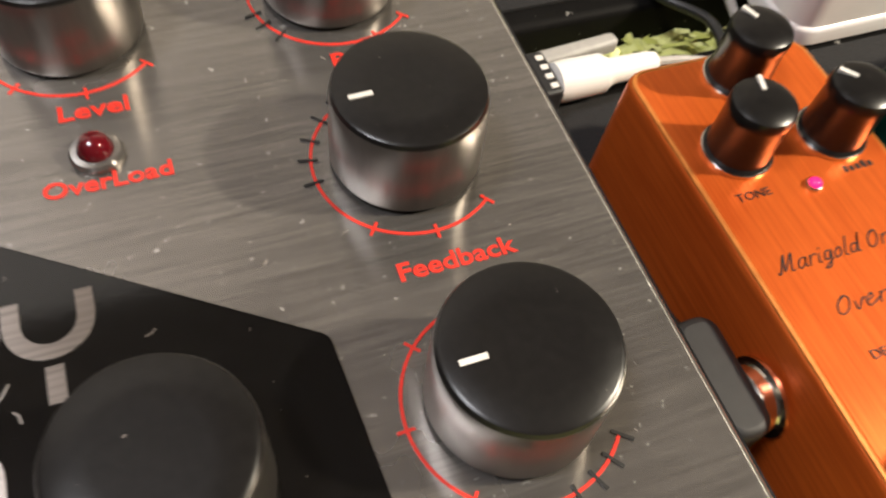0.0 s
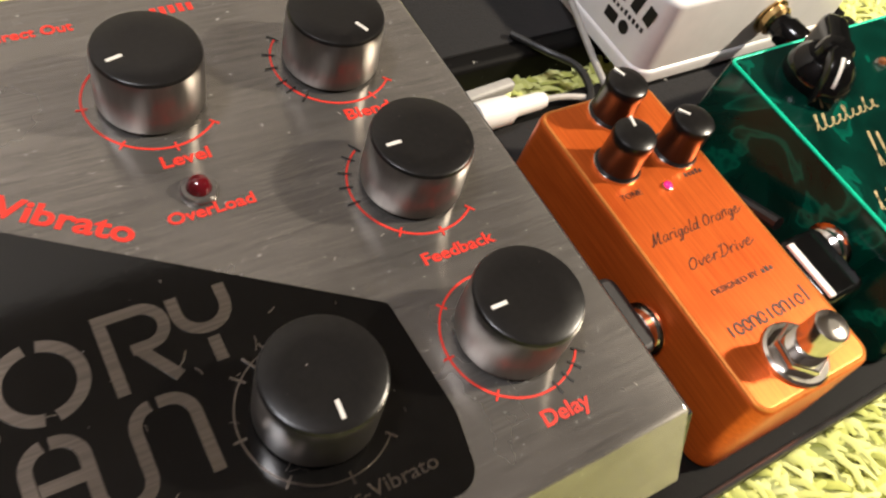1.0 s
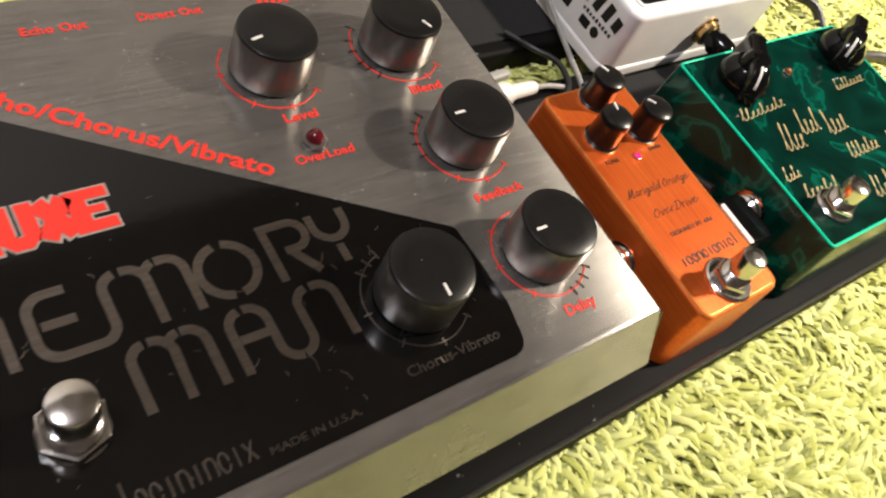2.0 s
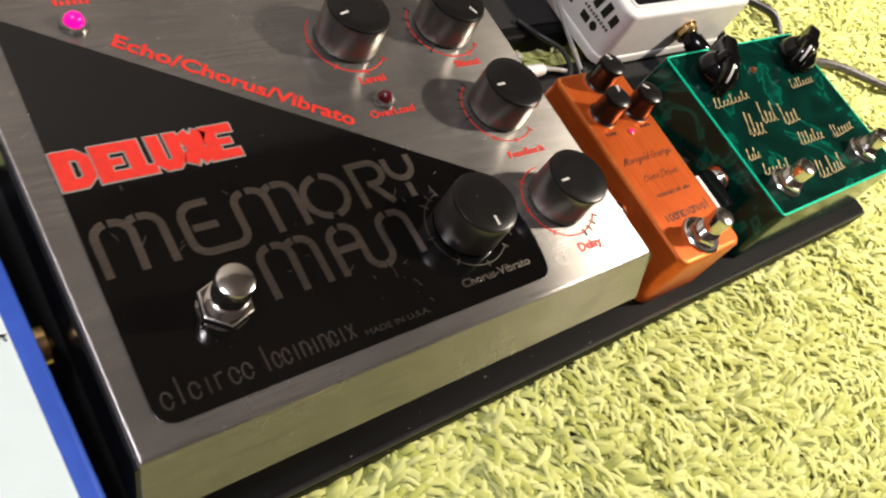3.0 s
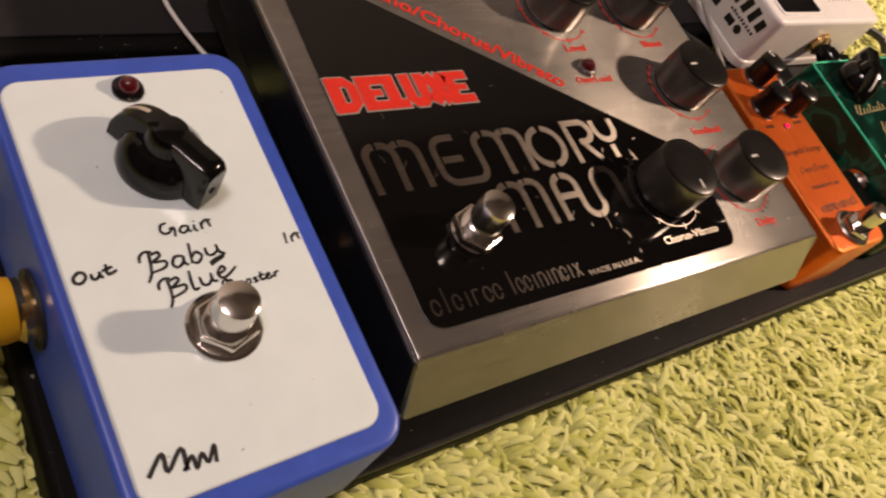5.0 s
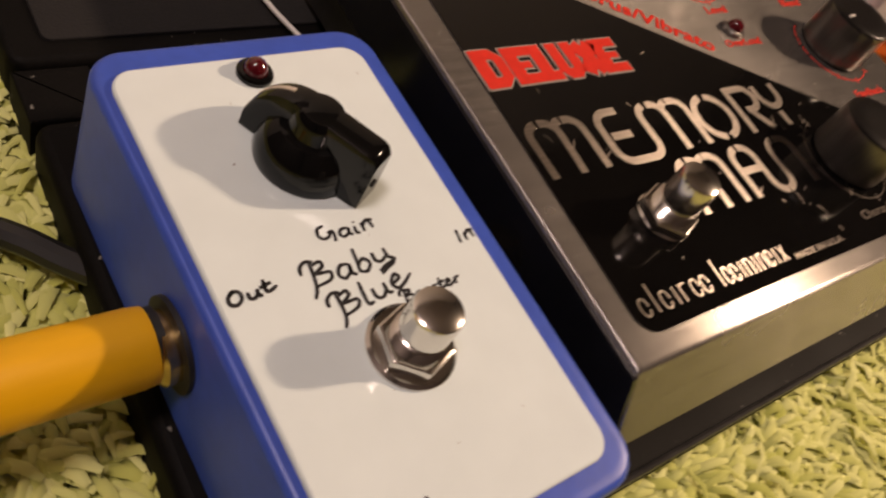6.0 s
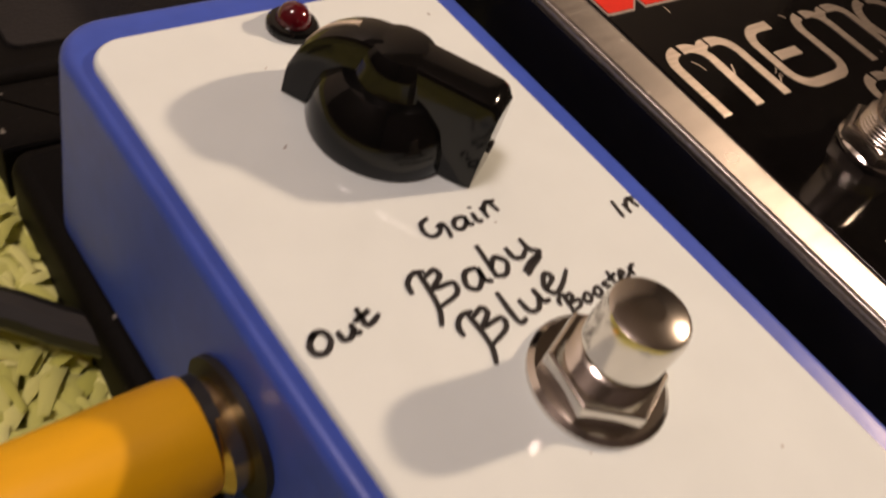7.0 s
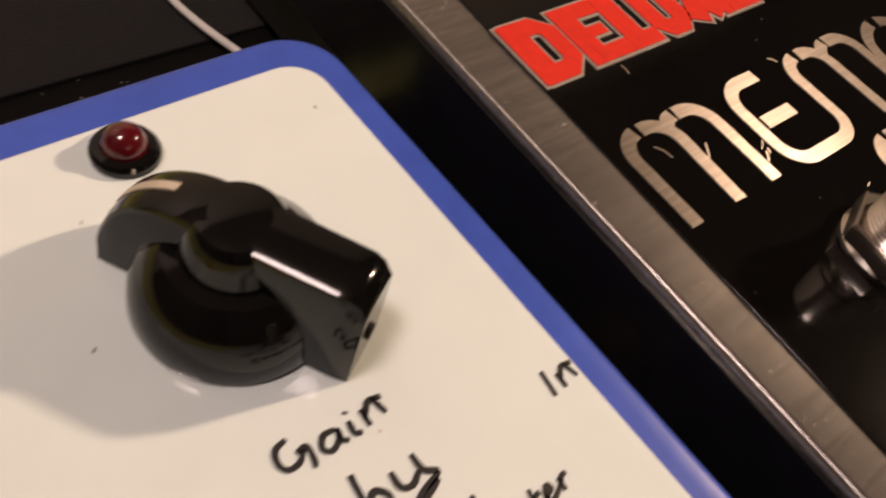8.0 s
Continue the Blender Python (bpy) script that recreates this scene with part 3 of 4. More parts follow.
def stencil_letters():
    """Wide rounded stencil strokes of the two-line title on the black panel."""
    W = 0.00205
    z0, z1 = TOP + 0.0003, TOP + 0.00042
    out = []

    def glyph(*strokes):
        bm = bmesh.new()
        for i, s in enumerate(strokes):
            ribbon(bm, s, W, z0, z1 + 0.00001 * i)
        out.append(bm)

    def arches(xa, xb, xc, y0, y1):
        """A round-shouldered m: three legs under two arches with stencil gaps."""
        p, q = (xb - xa) / 2, (xc - xb) / 2
        r = 0.0037
        glyph([(xa, y0), (xa, y1 - r)] + arc(xa + r, y1 - r, r, 170, 96, 8),
              [(xa + r + 0.0006, y1)] + arc(xb - r + 0.0008, y1 - r, r, 84, 4, 8) + [(xb + 0.0004, y0)],
              [(xb - 0.0002, y1 - 0.0016), (xb + 0.0016, y1 - 0.0002), (xb + 0.0026, y1)],
              [(xb + 0.0032, y1)] + arc(xc - r, y1 - r, r, 84, 0, 8) + [(xc, y0)])

    b, t = 0.0424, 0.0566
    arches(0.0085, 0.0165, 0.0245, b, t)
    # e: round back, middle bar, foot running on into the next letter
    r = 0.0040
    glyph([(0.0375, t)] + arc(0.0335, t - r, r, 90, 178, 8) + [(0.0295, b + r)] + arc(0.0335, b + r, r, 182, 270, 8) + [(0.0402, b)],
          [(0.0312, 0.0497), (0.0378, 0.0497)])
    r = 0.0036
    glyph([(0.0402, b)] + arc(0.0404, b + r, r, 272, 356, 8) + [(0.0440, t - r)] + arc(0.0476, t - r, r, 176, 98, 8),
          [(0.0484, t)] + arc(0.0494, t - r, r, 84, 4, 8) + [(0.0530, b)],
          [(0.0528, t - 0.0016), (0.0545, t - 0.0002), (0.0552, t)],
          [(0.0558, t)] + arc(0.0575, t - r, r, 84, 0, 8) + [(0.0611, b)])
    # o in two halves
    r = 0.0064
    cx, cy = 0.0695, 0.0496
    glyph(arc(cx, cy, r, 99, 262, 20), arc(cx, cy, r, 279, 442, 20))
    # r
    glyph([(0.0802, b), (0.0802, t + W / 2)], [(0.0802, t), (0.0862, t)] + arc(0.0864, t - 0.0035, 0.0035, 88, -90, 14) + [(0.0836, t - 0.0070)],
          [(0.0850, 0.0490), (0.0892, b)])
    # y
    glyph([(0.0922, t), (0.0922, 0.0533)] + arc(0.0964, 0.0533, 0.0042, 182, 358, 14) + [(0.1006, t)],
          [(0.0964, 0.0472), (0.0964, b)])
    b, t = 0.0250, 0.0394
    arches(0.0434, 0.0512, 0.0588, b, t)
    r = 0.0038
    glyph([(0.0638, b), (0.0638, t - r)] + arc(0.0676, t - r, r, 178, 100, 8),
          [(0.0680, t)] + arc(0.0684, t - r, r, 84, 2, 8) + [(0.0722, b + r)] + arc(0.0760, b + r, r, 182, 270, 8),
          [(0.0650, 0.0327), (0.0712, 0.0327)])
    glyph(arc(0.0760, b + r, r, 276, 358, 8) + [(0.0798, t - r)] + arc(0.0836, t - r, r, 176, 98, 8),
          [(0.0842, t)] + arc(0.0854, t - r, r, 84, 0, 8) + [(0.0892, b)])
    return out


def block_letters(grow):
    """Heavy square letters of the red title, packed close, each a list of straight strokes with its own weight."""
    g = grow
    y0, y1, h = 0.0689, 0.0772, 0.00135 + g / 2
    lo, hi, ym = y0 - h, y1 + h, 0.07305
    bar, stem = 0.0027 + g, 0.0038 + g
    out = [[([(0.0085, lo), (0.0085, hi)], stem), ([(0.0070, y1), (0.0122, y1), (0.0139, y1 - 0.0016), (0.0139, y0 + 0.0016), (0.0122, y0), (0.0070, y0)], 0.0030 + g)]]
    for x, wide in ((0.0177, 0.0062), (0.0464, 0.0068)):
        out.append([([(x, lo), (x, hi)], stem), ([(x, y1), (x + wide + g / 2, y1)], bar), ([(x, ym), (x + wide - 0.0014 + g / 2, ym)], 0.0019 + g), ([(x, y0), (x + wide + g / 2, y0)], bar)])
    out.append([([(0.0259, lo), (0.0259, hi)], stem), ([(0.0259, y0), (0.0300 + g / 2, y0)], bar)])
    out.append([([(0.0316, hi), (0.0316, y0 + 0.0014), (0.0328, y0 + 0.0001), (0.0352, y0 + 0.0001), (0.0364, y0 + 0.0014), (0.0364, hi)], 0.0033 + g)])
    out.append([([(0.0388, lo + 0.0008), (0.0444, hi - 0.0008)], 0.0038 + g), ([(0.0388, hi - 0.0008), (0.0444, lo + 0.0008)], 0.0038 + g)])
    return out


def build_delay_pedal():
    rng = random.Random(5)
    mm = thing("delay_pedal", (0.0855, 0.06, BOARD), "large brushed steel effects pedal with black panel and red print", "effects pedal")
    W, D = 0.1698, 0.1375
    # folded steel case: the front leans forward towards its foot
    zb = 0.0335
    e = 0.0009

    def ring(x0, x1, y0, y1, z):
        return [(p.x, p.y, z) for p in outline(rect(x0, x1, y0, y1), 0.0006, 3)]
    XL = -0.0016
    rings = [ring(XL, W, -0.0088, D + 0.001, zb)]
    for k in range(5):
        f = math.pi / 2 * k / 4
        i, dz = e * (1 - math.cos(f)), e * (1 - math.sin(f))
        rings.append(ring(XL + i, W - i, i - 0.0004 * (1 - k / 4), D - i, TOP - dz))
    part("case", loft(rings), STEEL, mm, "brushed stainless steel folded case")
    for name, xa, xb in (("side_panel", XL - 0.0008, XL + 0.0004), ("side_panel", W - 0.0004, W + 0.0008)):
        side = [[(x, -0.0075 + (z - zb) * 0.45, z), (x, D - 0.0005, z)] for z in (zb - 0.0005, TOP - 0.0014) for x in (xa, xb)]
        bm = bmesh.new()
        v = [bm.verts.new(p) for p in (side[0][0], side[1][0], side[1][1], side[0][1], side[2][0], side[3][0], side[3][1], side[2][1])]
        for q in ((0, 1, 2, 3), (7, 6, 5, 4), (0, 4, 5, 1), (1, 5, 6, 2), (2, 6, 7, 3), (3, 7, 4, 0)):
            bm.faces.new([v[i] for i in q])
        part(name, bm, SIDE_BLACK, mm, "dark painted side panel", False)
    part("base", slab(outline(rect(0.002, W - 0.002, -0.0035, D - 0.002), 0.001), BOARD + 0.0035, zb + 0.001), RUBBER, mm, "dark recessed base")
    for x in (0.014, W - 0.014):
        for y in (0.010, D - 0.014):
            part("rubber_foot", lathe([(0.006, 0.0007), (0.0065, 0.001), (0.006, 0.004), (0.003, 0.004)], (x, y, BOARD), 20), RUBBER, mm)
    panel = outline([(0.0048, 0.0052), (0.1258, 0.0052), (0.1284, 0.0180), (0.1273, 0.0416), (0.0072, 0.1230)], [0.005, 0.005, 0.012, 0.0022, 0.002], 8)
    part("front_panel", slab(panel, TOP - 0.0003, TOP + 0.0003, 0.0001), PANEL, mm, "glossy black printed panel with scratches")
    for bm in stencil_letters():
        part("title_letter", bm, BARE, mm, "bare metal stencil letter")
    # red word with a grey outline
    for grow, mat, z, name, label in ((0.0009, RED_EDGE, TOP + 0.0003, "title_outline", "grey outline of the red title"), (0.0, RED, TOP + 0.00045, "title_letter", "bold red title letter")):
        for strokes in block_letters(grow):
            bm = bmesh.new()
            for i, (line, weight) in enumerate(strokes):
                ribbon(bm, line, weight, z, z + 0.00012 + 0.00001 * i)
            part(name, bm, mat, mm, label)
    ink = TOP + 0.00002
    words = [
        ("Echo/Chorus/Vibrato", (0.0332, 0.1098), 0.0696, 0.0046, -34.9, 0.024),
        ("Level", (0.1008, 0.0842), 0.0095, 0.0028, 0, 0.02),
        ("OverLoad", (0.0975, 0.0712), 0.0166, 0.0026, 0, 0.02),
        ("Feedback", (0.1380, 0.0462), 0.0163, 0.0026, 0, 0.02),
        ("Delay", (0.1420, 0.0086), 0.0102, 0.0030, 0, 0.02),
        ("Blend", (0.1402, 0.0846), 0.0105, 0.0028, 0, 0.02),
        ("Echo Out", (0.0510, 0.1250), 0.0155, 0.0026, 0, 0.02),
        ("Direct Out", (0.0790, 0.1250), 0.0172, 0.0026, 0, 0.02),
    ]
    for body, (x, y), w, h, turn, bold in words:
        part("lettering", lettering(body, (x, y, ink), w, h, turn, bold), RED, mm, "red printed lettering")
    part("lettering", bars((0.1120, 0.1250, ink), 0.010, 0.0026, 5, rng), RED, mm, "red printed lettering")
    part("lettering", bars((0.0235, 0.1252, ink), 0.010, 0.0024, 6, rng), RED, mm, "red printed lettering")
    part("lettering", lettering("Chorus-Vibrato", (0.0948, 0.0108, TOP + 0.0003), 0.0262, 0.0025, 0, 0.008), BARE, mm, "small pale lettering")
    part("lettering", lettering("MADE IN U.S.A.", (0.0602, 0.0080, TOP + 0.0003), 0.0208, 0.0016, 0, 0.004), BARE, mm, "small pale lettering")
    letter_shapes(mm, BARE, (0.0072, 0.0086, TOP + 0.0003), 0.0225, 0.0040, "oloiroo", 0.00044)
    letter_shapes(mm, BARE, (0.0318, 0.0086, TOP + 0.0003), 0.0262, 0.0040, "looininoiv", 0.00044)
    knobs = [(0.1045, 0.1022, 193), (0.1440, 0.1022, 296), (0.1450, 0.0658, 181), (0.1455, 0.0278, 180), (0.1068, 0.0285, 266)]
    for cx, cy, pointer in knobs:
        tall_knob(mm, cx, cy, pointer, rng)
    R = 0.0132
    dial_ring(mm, 0.1045, 0.1020, R, 133, 315, [315, 272, 228, 176], [], RED)
    dial_ring(mm, 0.1442, 0.1022, R, 136, 316, [316, 288], [136, 159, 176, 195, 207, 222], RED)
    dial_ring(mm, 0.1450, 0.0655, R, 124, 309, [309, 270, 233], [122, 136, 153, 168, 185], RED)
    dial_ring(mm, 0.1455, 0.0275, R, 91, 322, [229, 181, 134], [281, 294, 307, 321], RED)
    dial_ring(mm, 0.1068, 0.0285, R, 106, 314, [314, 271, 227, 182], [106, 121, 136], BARE, TOP + 0.0003, 0.0003)
    led(mm, (0.1050, 0.0770, TOP), 0.0024, LED_OFF, STEEL, "unlit dark red indicator lamp", 1.5)
    led(mm, (0.0264, 0.1180, TOP), 0.0027, LED_ON, STEEL, "glowing pink indicator lamp", 1.45)
    footswitch(mm, (0.0296, 0.0276, TOP), 0.0047, 0.0142, 1.40)
    # nicks and scratches in the print
    bm = bmesh.new()
    for _ in range(52):
        x, y = rng.uniform(0.012, 0.122), rng.uniform(0.010, 0.050) if rng.random() < 0.7 else rng.uniform(0.03, 0.08)
        if y > 0.1255 - (x - 0.0085) * 0.69 - 0.004:
            continue
        a, ln = rng.uniform(0, 3.1), 0.0003 + rng.uniform(0.0005, 0.005) * rng.random()
        ribbon(bm, [(x, y), (x + math.cos(a) * ln * 0.5, y + math.sin(a) * ln * 0.55), (x + math.cos(a + 0.2) * ln, y + math.sin(a + 0.2) * ln)], rng.uniform(0.0001, 0.00026), TOP + 0.0003, TOP + 0.00036)
    part("scratches", bm, BARE, mm, "fine bright scratches")
    bm = bmesh.new()
    for _ in range(110):
        x, y = rng.uniform(0.02, 0.166), rng.uniform(0.004, 0.130)
        if x < 0.130 and y < 0.127 - (x - 0.0072) * 0.678 + 0.003:
            continue
        a, ln = rng.gauss(2.5, 0.7), 0.0002 + 0.0008 * rng.random() ** 3
        ribbon(bm, [(x, y), (x + math.cos(a) * ln * 0.5, y + math.sin(a) * ln * 0.55), (x + math.cos(a + 0.15) * ln, y + math.sin(a + 0.15) * ln)], rng.uniform(0.00006, 0.00014), TOP, TOP + 0.00003)
    tagged(part("dust_flecks", bm, RED_EDGE, mm, "pale dust flecks and nicks on the steel"), kind="stuff")
    return mm


# ---- small knob and chicken-head knob ----


def small_knob(parent, place, turn):
    x, y, z = place
    r = 0.0054
    body = part("knob", lathe([(r * 1.05, 0.0004), (r * 1.05, 0.001), (r * 0.97, 0.0014), (r * 0.93, 0.0090), (r * 0.97, 0.0094), (r * 0.97, 0.0108), (r * 0.93, 0.0115), (r * 0.80, 0.0119), (r * 0.45, 0.0122), (r * 0.02, 0.0123)], place, 32), KNOB_TOP, parent, "small black knob with chrome collar")
    part("collar", lathe([(r * 1.1, 0), (r * 1.1, 0.0007), (r * 0.9, 0.0009)], place, 28), CHROME, body)
    bm = bmesh.new()
    f = radians(turn)
    ribbon(bm, [(x + math.cos(f) * r * q, y + math.sin(f) * r * q) for q in (0.3, 0.85)], 0.0007, z + 0.0119, z + 0.0125)
    part("pointer_line", bm, WHITE_INK, body)


def chicken_head(parent, place, turn, size, line_mat):
    """Pointer knob: a round skirt with a tall bar across it that narrows to its nose."""
    x, y, z = place
    f = radians(turn)
    c, s = math.cos(f), math.sin(f)

    def put(u, v):
        return (x + (u * c - v * s) * size, y + (u * s + v * c) * size)
    skirt = part("knob", lathe([(0.0102 * size, 0.0), (0.0104 * size, 0.0008), (0.0101 * size, 0.0035 * size), (0.0090 * size, 0.0065 * size), (0.0070 * size, 0.0085 * size), (0.002 * size, 0.0092 * size)], place, 48), GLOSS_BLACK, parent, "glossy black pointer knob")
    rings = []
    for i in range(29):
        u = -0.0136 + 0.0278 * i / 28
        h = 0.0136
        if u < -0.0030:
            h *= math.sqrt(max(0.09, 1 - ((-0.0030 - u) / 0.0113) ** 2))
        if u > 0.0118:
            h -= 0.0022 * (1 - math.sqrt(max(0.0, 1 - ((u - 0.0118) / 0.00245) ** 2)))
        w = 0.0034 - 0.0003 * max(0, (u - 0.0125) / 0.0017) - 0.0006 * min(1, max(0, (-0.002 - u) / 0.008))
        cut = 0.0011
        section = [(-w - 0.0003, 0.0002), (-w, h - cut * 1.3), (-w + cut * 0.35, h - cut * 0.4), (-w + cut * 1.2, h), (w - cut * 1.2, h), (w - cut * 0.35, h - cut * 0.4), (w, h - cut * 1.3), (w + 0.0003, 0.0002)]
        rings.append([(*put(u, v), z + k * size) for v, k in section])
    part("pointer_bar", loft(rings), GLOSS_BLACK, skirt)
    dome = lathe([(0.0072 * size, 0.005 * size), (0.0056 * size, 0.0085 * size), (0.0051 * size, 0.0110 * size), (0.0047 * size, 0.0124 * size), (0.0040 * size, 0.0133 * size), (0.0028 * size, 0.01362 * size), (0.0003 * size, 0.01366 * size)], place, 40)
    part("crown", dome, GLOSS_BLACK, skirt)
    if line_mat:
        bm = bmesh.new()
        pts = [put(-0.0062 - 0.0008 * i, 0) for i in range(9)]
        ribbon(bm, pts, 0.0010 * size, z, z + 0.00025)
        for v in bm.verts:
            u = ((v.co.x - x) * c + (v.co.y - y) * s) / size
            v.co.z += 0.0136 * size * math.sqrt(max(0.09, 1 - ((-0.0030 - u) / 0.0113) ** 2))
        part("pointer_line", bm, line_mat, skirt, "cream pointer line")
    bm = lathe([(0.0009 * size, 0), (0.0009 * size, 0.0005)], (0, 0, 0), 12, "x")
    for v in bm.verts:
        u, w = v.co.x + 0.0140 * size, v.co.y
        px, py = put(u / size, w / size)
        v.co = (px, py, z + 0.0052 * size + v.co.z)
    part("screw_hole", bm, RUBBER, skirt, "dark set-screw hole")


# ---- orange mini pedal ----


def build_orange_pedal():
    rng = random.Random(8)
    zt = 0.0425
    op = thing("overdrive_pedal", (0.2095, 0.035, BOARD), "narrow brushed orange metal mini effects pedal", "effects pedal")
    x0, x1, y0, y1 = 0.1885, 0.2250, -0.0080, 0.0785
    ol = outline(rect(x0, x1, y0, y1), 0.0042, 8)
    part("body", slab(ol, BOARD + 0.0012, zt, 0.0016, 0.0012, 4), ORANGE, op, "brushed orange anodised aluminium box")
    # brighter rim where the top turns into the sides
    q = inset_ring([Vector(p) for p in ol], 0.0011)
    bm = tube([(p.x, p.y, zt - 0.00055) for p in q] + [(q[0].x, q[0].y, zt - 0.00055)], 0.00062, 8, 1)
    part("rim", bm, ORANGE_EDGE, op, "bright orange rim")
    part("lid", slab(outline(rect(x0 - 0.0008, x1 + 0.0008, y0 - 0.0008, y1 + 0.0008), 0.0045), BOARD + 0.0009, BOARD + 0.003, 0.0003), ORANGE, op)
    for cx, cy, turn in ((0.1988, 0.0575, 75), (0.2075, 0.0718, 110), (0.2165, 0.0563, 130)):
        small_knob(op, (cx, cy, zt), turn)
    led(op, (0.2075, 0.0478, zt), 0.0011, LED_RED, CHROME, "small glowing red indicator lamp", 1.3, 0.8)
    footswitch(op, (0.2062, 0.0003, zt), 0.0041, 0.0135, 1.9)
    ink = zt + 0.00002
    part("lettering", handwriting("Marigold Orange", (0.1925, 0.0350, ink), 0.0285, 0.0031, 0.00020, 0, 0.5, taper=False), BLACK_INK, op, "thin black script lettering")
    part("lettering", handwriting("OverDrive", (0.1972, 0.0265, ink), 0.0205, 0.0031, 0.00020, 0, 0.5, taper=False), BLACK_INK, op, "thin black script lettering")
    part("lettering", lettering("DESIGNED BY", (0.1982, 0.0192, ink), 0.0145, 0.0014, 0, 0.0), BLACK_INK, op, "small black lettering")
    part("lettering", bars((0.2138, 0.0192, ink), 0.0040, 0.0014, 3, rng), BLACK_INK, op, "small black lettering")
    letter_shapes(op, BLACK_INK, (0.1945, 0.0092, ink), 0.0270, 0.0026, "ioonoioniol", 0.00050)
    part("lettering", lettering("TONE", (0.1938, 0.0482, ink), 0.0062, 0.0015, 0, 0.0), BLACK_INK, op, "small black lettering")
    part("lettering", bars((0.2140, 0.0485, ink), 0.006, 0.0014, 5, rng), BLACK_INK, op, "small black lettering")
    part("lettering", bars((0.2030, 0.0610, ink), 0.006, 0.0014, 5, rng), BLACK_INK, op, "small black lettering")
    jack_socket(op, (x0 - 0.0010, 0.0225, 0.0300), -1, 0.0047)


def build_patch_plug(name, tip, heading, label, mat_body, strip, deep=0.0125):
    """Flat right-angle patch plug: a steel collar, a pancake body and its cable."""
    x, y, z = tip
    plug = thing(name, (x, y, BOARD + 0.0008), label, "patch cable")
    s = heading
    part("collar", lathe([(0.0036, 0), (0.0036, s * 0.003), (0.0030, s * 0.0032), (0.0030, s * 0.0052)], (x, y, z), 24, "x"), CHROME, plug, "shiny steel collar")
    ol = outline(rect(min(x + s * 0.0048, x + s * deep), max(x + s * 0.0048, x + s * deep), y - (0.0130 if strip else 0.0065), y + (0.0060 if strip else 0.013)), 0.003, 5)
    part("body", slab(ol, z - 0.0065, z + 0.0060, 0.0014, 0), mat_body, plug)
    if strip:
        bm = slab(outline(rect(min(x + s * 0.0168, x + s * 0.0188), max(x + s * 0.0168, x + s * 0.0188), y - 0.0120, y + 0.0040), 0.0004), z + 0.0061, z + 0.0068, 0.0002)
        part("marker_strip", bm, WHITE_PLASTIC, plug, "white marker strip")
    cx = x + s * 0.0088
    part("cable", tube([(cx, y + 0.012, z), (cx, y + 0.022, z - 0.004), (cx + s * 0.002, y + 0.045, BOARD + 0.004), (cx + s * 0.004, y + 0.075, BOARD + 0.0035)], 0.0020, 10), BLACK_CABLE, plug, "thin black cable")


# ---- green pedal ----


def build_green_pedal():
    rng = random.Random(11)
    zt = 0.0450
    gp = thing("fuzz_pedal", (0.31, 0.035, BOARD), "wide green marbled lacquer effects pedal with gold script", "effects pedal")
    x0, x1, y0, y1 = 0.2530, 0.3545, -0.0065, 0.0765
    ol = outline(rect(x0, x1, y0, y1), 0.0022, 6)
    part("body", slab(ol, BOARD + 0.0012, zt, 0.0011, 0.0016, 3), GREEN, gp, "green marbled lacquered box")
    q = inset_ring([Vector(p) for p in ol], 0.0007)
    part("rim", tube([(p.x, p.y, zt - 0.0004) for p in q] + [(q[0].x, q[0].y, zt - 0.0004)], 0.00055, 8, 1), GREEN_EDGE, gp, "bright green rim round the top")
    chicken_head(gp, (0.2745, 0.0625, zt), 48, 0.95, WHITE_INK)
    chicken_head(gp, (0.3400, 0.0620, zt), 30, 0.95, WHITE_INK)
    led(gp, (0.3020, 0.0602, zt), 0.0014, AMBER, CHROME, "amber indicator lamp", 1.4)
    footswitch(gp, (0.2685, 0.0060, zt), 0.0042, 0.0125, 1.7)
    footswitch(gp, (0.3360, 0.0070, zt), 0.0042, 0.0125, 1.7)
    ink = zt + 0.00002
    for x, y, w, h, n in ((0.260, 0.0465, 0.027, 0.0045, 9), (0.321, 0.0465, 0.021, 0.0045, 8), (0.269, 0.030, 0.012, 0.011, 4), (0.283, 0.034, 0.012, 0.010, 4), (0.297, 0.030, 0.013, 0.010, 4),
                          (0.297, 0.019, 0.020, 0.006, 7), (0.324, 0.017, 0.020, 0.006, 7), (0.257, 0.020, 0.009, 0.005, 4), (0.260, 0.012, 0.019, 0.005, 7), (0.293, 0.002, 0.009, 0.008, 3), (0.303, 0.002, 0.012, 0.008, 4)):
        bm = scrawl((x, y, ink), w, h, n, 0.00034, rng, rng.uniform(-2, 8))
        part("script_mark", bm, GOLD_INK, gp, "gold script marks")
    jack_socket(gp, (x0 - 0.0014, 0.0215, 0.0300), -1, 0.0050)


# ---- white tuner ----


